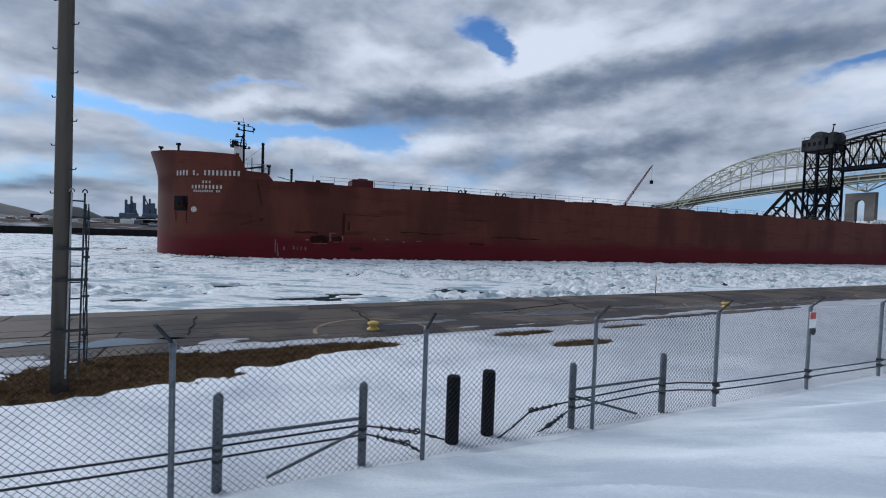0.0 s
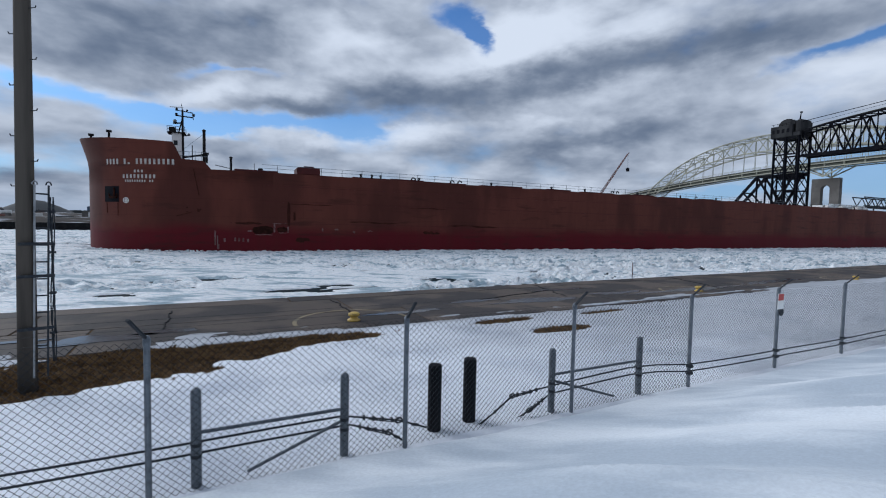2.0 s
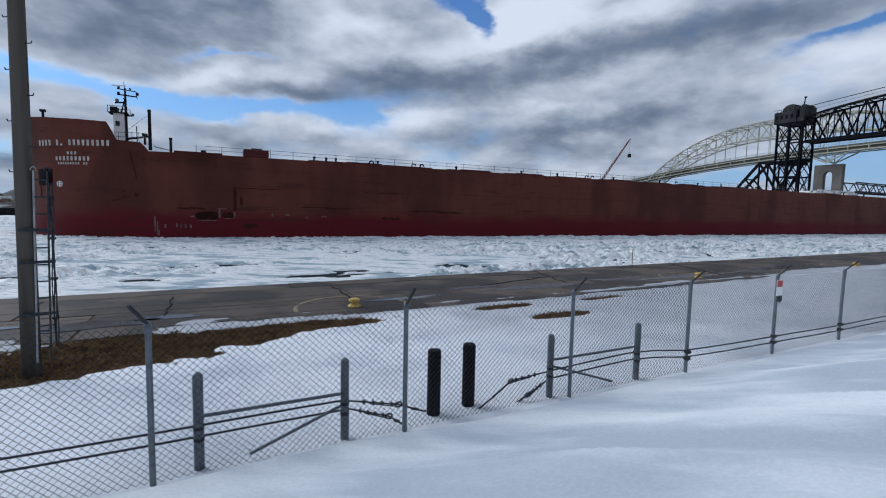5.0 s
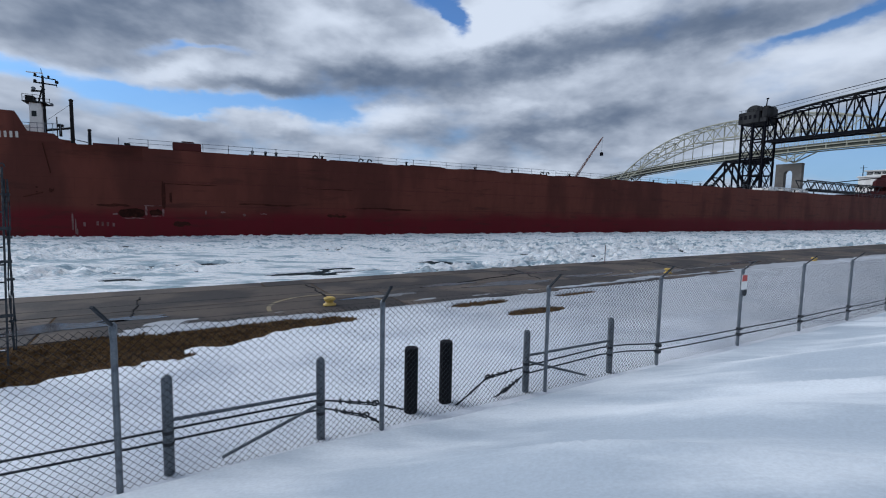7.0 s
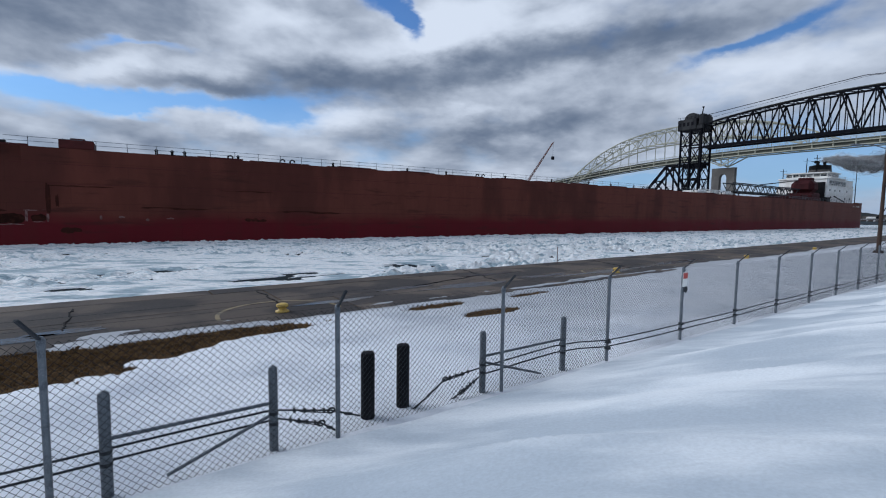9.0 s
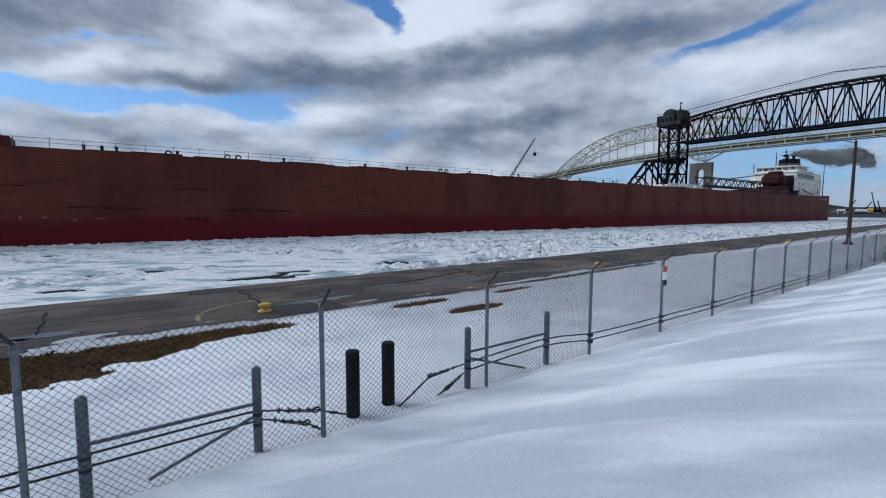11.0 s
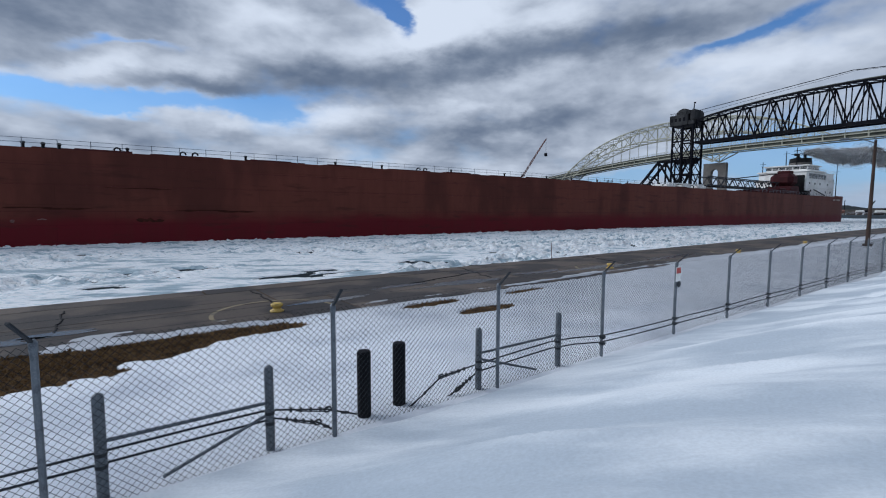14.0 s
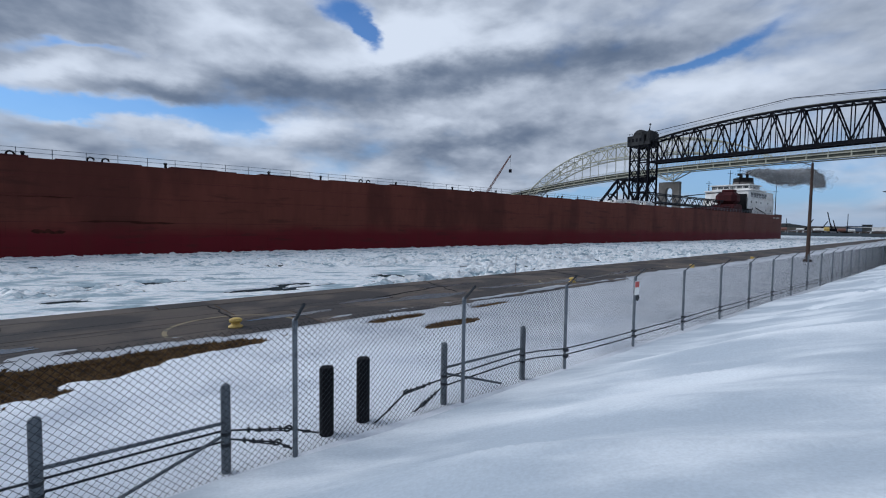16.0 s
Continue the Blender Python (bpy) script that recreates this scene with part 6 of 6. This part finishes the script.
def far_shores():
    # opposite quay wall and snowy bank behind it
    def shore(S, N):
        return 0.3 + 2.2 * smooth(197, 240, N) + 4.0 * smooth(240, 420, N) + 1.8 * fbm(S * 0.04, N * 0.05, 4, 61) * smooth(195, 230, N)
    s = steps((-1500, -400, 20), (-400, 60, 3.0), (60, 600, 20))
    n = steps((194, 260, 2.5), (260, 1300, 16))
    tagged(sheet("far_bank", s, n, shore, LAND, radians(SHIP)), "far bank of brown ground patched with snow", "river bank", kind="structure")
    bm = bmesh.new()
    box(bm, -1500, 600, 191, 195, -4, 1.3, COURSE)
    tagged(part("far_quay_wall", bm, BLACK), "low dark quay wall across the ice", "quay wall", kind="structure")
    # stockpile hills on the far bank
    for az, w, h in ((-45.5, 230, 27), (-39.2, 120, 26)):
        bm = bmesh.new()
        c = polar(az, 900, 2)
        rings = []
        for r, z in ((1.0, 0), (0.7, 0.35), (0.4, 0.72), (0.18, 0.95), (0.03, 1.0)):
            rings.append([bm.verts.new((c.x + w / 2 * r * (1 + 0.12 * math.sin(3 * a + w)) * math.cos(a), c.y + w / 2 * r * math.sin(a), c.z + h * z)) for a in np.linspace(0, 2 * math.pi, 28, endpoint=False)])
        for lo, hi in zip(rings, rings[1:]):
            for i in range(28):
                bm.faces.new((lo[i], lo[(i + 1) % 28], hi[(i + 1) % 28], hi[i]))
        bm.faces.new(rings[-1])
        tagged(part("stockpile", bm, HILL, smooth=True), "grey conical stockpile beyond the far bank", "stockpile", "stockpiles")
    # steelworks, small; the haze of distance is put into their blue colour
    works = tagged(empty("steelworks"), "steelworks towers on the horizon, coloured blue for haze", "steelworks")
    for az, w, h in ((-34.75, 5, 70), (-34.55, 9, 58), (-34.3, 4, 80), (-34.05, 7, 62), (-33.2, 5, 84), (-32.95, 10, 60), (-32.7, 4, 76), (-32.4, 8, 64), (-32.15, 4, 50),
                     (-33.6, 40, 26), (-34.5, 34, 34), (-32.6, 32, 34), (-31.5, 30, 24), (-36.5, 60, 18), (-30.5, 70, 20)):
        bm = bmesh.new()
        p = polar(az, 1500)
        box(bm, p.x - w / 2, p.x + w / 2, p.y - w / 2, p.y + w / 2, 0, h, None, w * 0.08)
        part("tower" if h > 40 else "mill_shed", bm, HAZE_BLUE, works)
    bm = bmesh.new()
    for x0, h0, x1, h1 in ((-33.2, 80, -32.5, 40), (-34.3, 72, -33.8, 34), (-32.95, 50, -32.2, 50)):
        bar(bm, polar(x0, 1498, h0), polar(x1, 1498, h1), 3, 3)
    part("conveyor", bm, HAZE_BLUE, works)
    # low bare woods behind the far bank
    bm = bmesh.new()
    cols = []
    for az in np.linspace(-62, -22, 220):
        h = 15 + 8 * float(fbm(np.array(az * 0.5), np.array(3.5), 3, 81)) + 2.0 * float(vnoise(np.array(az * 8), np.array(2.5), 6))
        cols.append([bm.verts.new(polar(az, d, z)) for d, z in ((1000, 0), (1005, h), (1060, h), (1065, 0))])
    for a, b in zip(cols, cols[1:]):
        for i in range(3):
            bm.faces.new((a[i], b[i], b[i + 1], a[i + 1]))
    tagged(part("far_woods", bm, WOODS), "low dark bare woods behind the far bank", "woods", kind="stuff")
    # low sheds, cars and heaps on the far bank
    random.seed(21)
    for k in range(70):
        az, d = random.uniform(-52, -24), random.uniform(250, 430)
        bm = bmesh.new()
        w, h = random.uniform(2, 8), random.uniform(0.6, 2.4)
        box(bm, -w / 2, w / 2, -1.5, 1.5, -1, h, None, 0.25)
        ob = tagged(part("shed", bm, random.choice((WHITE, WHITE, CONCRETE, BLACK_STEEL, HAZE_BLUE, WOODS, BRICK))), "small far-off shed or vehicle on the bank", "shed", "far bank sheds")
        p = polar(az, d)
        nn = -p.x * math.sin(radians(SHIP)) + p.y * math.cos(radians(SHIP))
        ob.matrix_basis = Matrix.Translation((p.x, p.y, 2.4 + 4.0 * float(smooth(240, 420, nn)))) @ Matrix.Rotation(radians(SHIP + random.uniform(-20, 20)), 4, "Z")
    # the shore down the channel
    bm = bmesh.new()
    pts = [(az, 1150 + 60 * math.sin(az)) for az in np.linspace(45, 75, 61)]
    cols = []
    for i, (az, d) in enumerate(pts):
        h = 2.5 + 1.0 * vnoise(np.array(az * 1.3), np.array(0.5), 3)
        cols.append([bm.verts.new(polar(az, d + e, z)) for e, z in ((0, -2), (2, h * 0.7), (60, h + 1), (500, h + 6))])
    for a, b in zip(cols, cols[1:]):
        for i in range(3):
            bm.faces.new((a[i], b[i], b[i + 1], a[i + 1]))
    tagged(part("far_shore", bm, LAND), "low snowy shore at the end of the channel", "shore", kind="structure")
    bm = bmesh.new()
    cols = []
    for az in np.linspace(44, 78, 200):
        h = 12 + 7 * float(fbm(np.array(az * 0.6), np.array(1.5), 3, 71)) + 2.5 * float(vnoise(np.array(az * 9), np.array(2.5), 5)) + 6 * float(smooth(58, 53, az))
        cols.append([bm.verts.new(polar(az, d, z)) for d, z in ((1500, 0), (1505, h), (1560, h), (1565, 0))])
    for a, b in zip(cols, cols[1:]):
        for i in range(3):
            bm.faces.new((a[i], b[i], b[i + 1], a[i + 1]))
    tagged(part("far_woods", bm, WOODS), "low dark line of bare winter woods on the shore", "woods", kind="stuff")
    for az, w, h, m in ((53.9, 26, 6, CONCRETE), (55.2, 26, 7, CONCRETE), (57.0, 60, 9, CONCRETE), (58.6, 30, 10, HAZE_BLUE), (59.35, 15, 13, WOODS), (60.3, 90, 8, WHITE), (61.5, 50, 9, WHITE), (63, 24, 10, CONCRETE)):
        bm = bmesh.new()
        box(bm, -w / 2, w / 2, -8, 8, 0, h, None, 0.6)
        box(bm, -w / 2 - 0.8, w / 2 + 0.8, -8.8, 8.8, h, h + 0.8)
        ob = tagged(part("waterside_building", bm, m), "small far waterside building under a flat roof", "building", "far shore buildings")
        ob.matrix_basis = Matrix.Translation(polar(az, 1215, 2)) @ Matrix.Rotation(radians(-az), 4, "Z")
    for az, w, h, m in ((52.6, 14, 5, WHITE), (53.2, 9, 6, BRICK), (54.5, 12, 5, WHITE), (55.9, 16, 5, WHITE), (56.5, 8, 7, YELLOW), (57.6, 12, 5, BRICK), (58.3, 10, 4, WHITE), (62.2, 14, 6, BRICK)):
        bm = bmesh.new()
        box(bm, -w / 2, w / 2, -5, 5, 0, h * 0.7, None, 0.4)
        vs = [bm.verts.new(q) for q in ((-w / 2, -5.4, h * 0.7), (w / 2, -5.4, h * 0.7), (w / 2, 5.4, h * 0.7), (-w / 2, 5.4, h * 0.7), (-w / 2, 0, h * 1.1), (w / 2, 0, h * 1.1))]
        for q in ((0, 1, 5, 4), (2, 3, 4, 5), (0, 4, 3), (1, 2, 5)):
            bm.faces.new([vs[i] for i in q])
        ob = tagged(part("harbour_shed", bm, m), "small far harbour shed under a pitched roof", "shed", "far harbour sheds")
        ob.matrix_basis = Matrix.Translation(polar(az, 1180, 2)) @ Matrix.Rotation(radians(-az + 8), 4, "Z")
    for az, h, lean in ((54.9, 24, 12), (56.0, 20, 12), (56.9, 38, -8), (57.2, 22, -5), (58.0, 34, 0), (53.4, 26, 0)):
        bm = bmesh.new()
        bar(bm, (0, 0, 0), (lean, 0, h), 1.7 if lean else 0.8, 1.7 if lean else 0.8)
        if lean:
            bar(bm, (-lean * 0.4, 0, 0), (lean * 0.5, 0, h * 0.5), 1.0, 1.0)
            box(bm, -5, 5, -3, 3, 0, 5)
        ob = tagged(part("dock_crane", bm, BLACK_STEEL), "dark far dockside crane or mast", "crane", "far cranes")
        ob.matrix_basis = Matrix.Translation(polar(az, 1190, 2)) @ Matrix.Rotation(radians(-az), 4, "Z")


def smoke():
    """Rigid puffs that trail aft from the funnel."""
    puffs = tagged(empty("smoke_plume"), "grey smoke trailing aft from the ship's funnel", "smoke", kind="stuff")
    random.seed(9)
    for k in range(84):
        t = (k / 83) ** 0.85
        r = (0.7 + 3.6 * math.sin(math.pi * (0.10 + 0.72 * t)) ** 1.2) * random.uniform(0.5, 1.35)
        bm = bmesh.new()
        bmesh.ops.create_icosphere(bm, subdivisions=3, radius=r)
        for v in bm.verts:
            v.co += v.co.normalized() * r * 0.5 * noise.fractal(v.co * (1.2 / r) + Vector((k * 3.1, 0, 0)), 1.0, 2.0, 4)
            v.co.z *= 0.75
        ob = part("puff", bm, SMOKE, puffs, smooth=True)
        lump = 2.0 * math.sin(11 * t)
        ob.matrix_basis = Matrix.Translation((9 - 76 * t, 3 + 15 * t + random.uniform(-1, 1) * (0.3 + 2 * t),
                                              31.5 + 1.0 * t + lump * t + random.uniform(-1, 1) * (0.3 + 3.0 * t)))
    return puffs


def thin(m, alpha):
    m.node_tree.nodes["Principled BSDF"].inputs["Alpha"].default_value = alpha


thin(SMOKE, 0.085)
BLADES = material("dry_grass", (0.20, 0.125, 0.06), (0.11, 0.068, 0.034), 0.95, scale=3, fine=20, bump=0, spec=0.05)


def dead_grass():
    """Flattened dry blades where the turf lies bare."""
    rng = np.random.default_rng(3)
    verts, faces = [], []
    for s0, n0, a, b, k in BARE[1:11]:
        count = int(2600 * a * b) + 60
        S, N = s0 + rng.uniform(-1.2, 1.2, count) * a, n0 + rng.uniform(-1.2, 1.2, count) * b
        keep = blob(S, N, s0, n0, a, b, k) > 0.55
        for s, n in zip(S[keep], N[keep]):
            p = along(s, n, -0.02)
            t, h, r = rng.uniform(0, 6.28), rng.uniform(0.015, 0.07), rng.uniform(0.03, 0.10)
            d = Vector((math.cos(t), math.sin(t), 0))
            w = Vector((-d.y, d.x, 0)) * rng.uniform(0.004, 0.010)
            i = len(verts)
            verts += [tuple(p - w), tuple(p + w), tuple(p + d * r * 0.5 + w * 0.7 + Vector((0, 0, h))), tuple(p + d * r + Vector((0, 0, h * 0.7)))]
            faces += [(i, i + 1, i + 2), (i, i + 2, i + 3)]
    ob = grid_mesh("dead_grass", verts, faces, BLADES, None, False)
    tagged(ob, "matted brown dead grass in the bare patches", "grass", kind="stuff")


dead_grass()
far_shores()
plume = smoke()


def ice_rubble():
    """Broken blocks that the bow shoulders aside, carried along the port side."""
    rng = np.random.default_rng(8)
    bm = bmesh.new()
    for _ in range(300):
        x = 308.6 - 60 * rng.random() ** 1.7
        r = rng.uniform(0.07, 0.15) * (1.8 if rng.random() > 0.93 else 1.0)
        p = side_point(min(x, 308.2), 0.2, rng.uniform(-0.1, 1.6) * (0.5 + rng.random()))
        m = Matrix.Translation((p.x + (0.4 if x > 308 else 0), p.y, 0.04 + 0.2 * r)) @ Euler(rng.uniform(-0.6, 0.6, 3)).to_matrix().to_4x4() @ Matrix.Rotation(rng.uniform(0, 6.28), 4, "Z")
        q = rng.uniform(0.6, 1.4, 3)
        vs = bmesh.ops.create_icosphere(bm, subdivisions=1, radius=r, matrix=m @ Matrix.Diagonal((q[0], q[1], 0.55 * q[2], 1)))["verts"]
        for v in vs:
            v.co += Vector(rng.uniform(-0.25, 0.25, 3)) * r
    return tagged(part("ice_rubble", bm, RUBBLE), "broken white ice blocks heaped along the ship's waterline", "ice", kind="stuff")


rubble = ice_rubble()


def motions():
    # the ship runs steadily at 2.3 m/s along its course, its smoke with it
    u = Vector((math.cos(radians(SHIP)), math.sin(radians(SHIP)), 0))
    v = Vector((-u.y, u.x, 0))
    rows = []
    for t in range(0, 17, 2):
        p = u * (294.6 - 2.30 * t) + v * (67.4 + HALF)
        rows.append((t, pose(p.x, p.y, WATER, 0, 0, 180 + SHIP)))
    walk(ship, rows)
    walk(plume, rows)
    walk(rubble, rows)
    e = Vector((math.cos(QUAY), math.sin(QUAY), 0))
    walk(ice_field, [(t, Matrix.Translation(e * (0.36 * (t - 8)))) for t in range(0, 17, 2)])


motions()
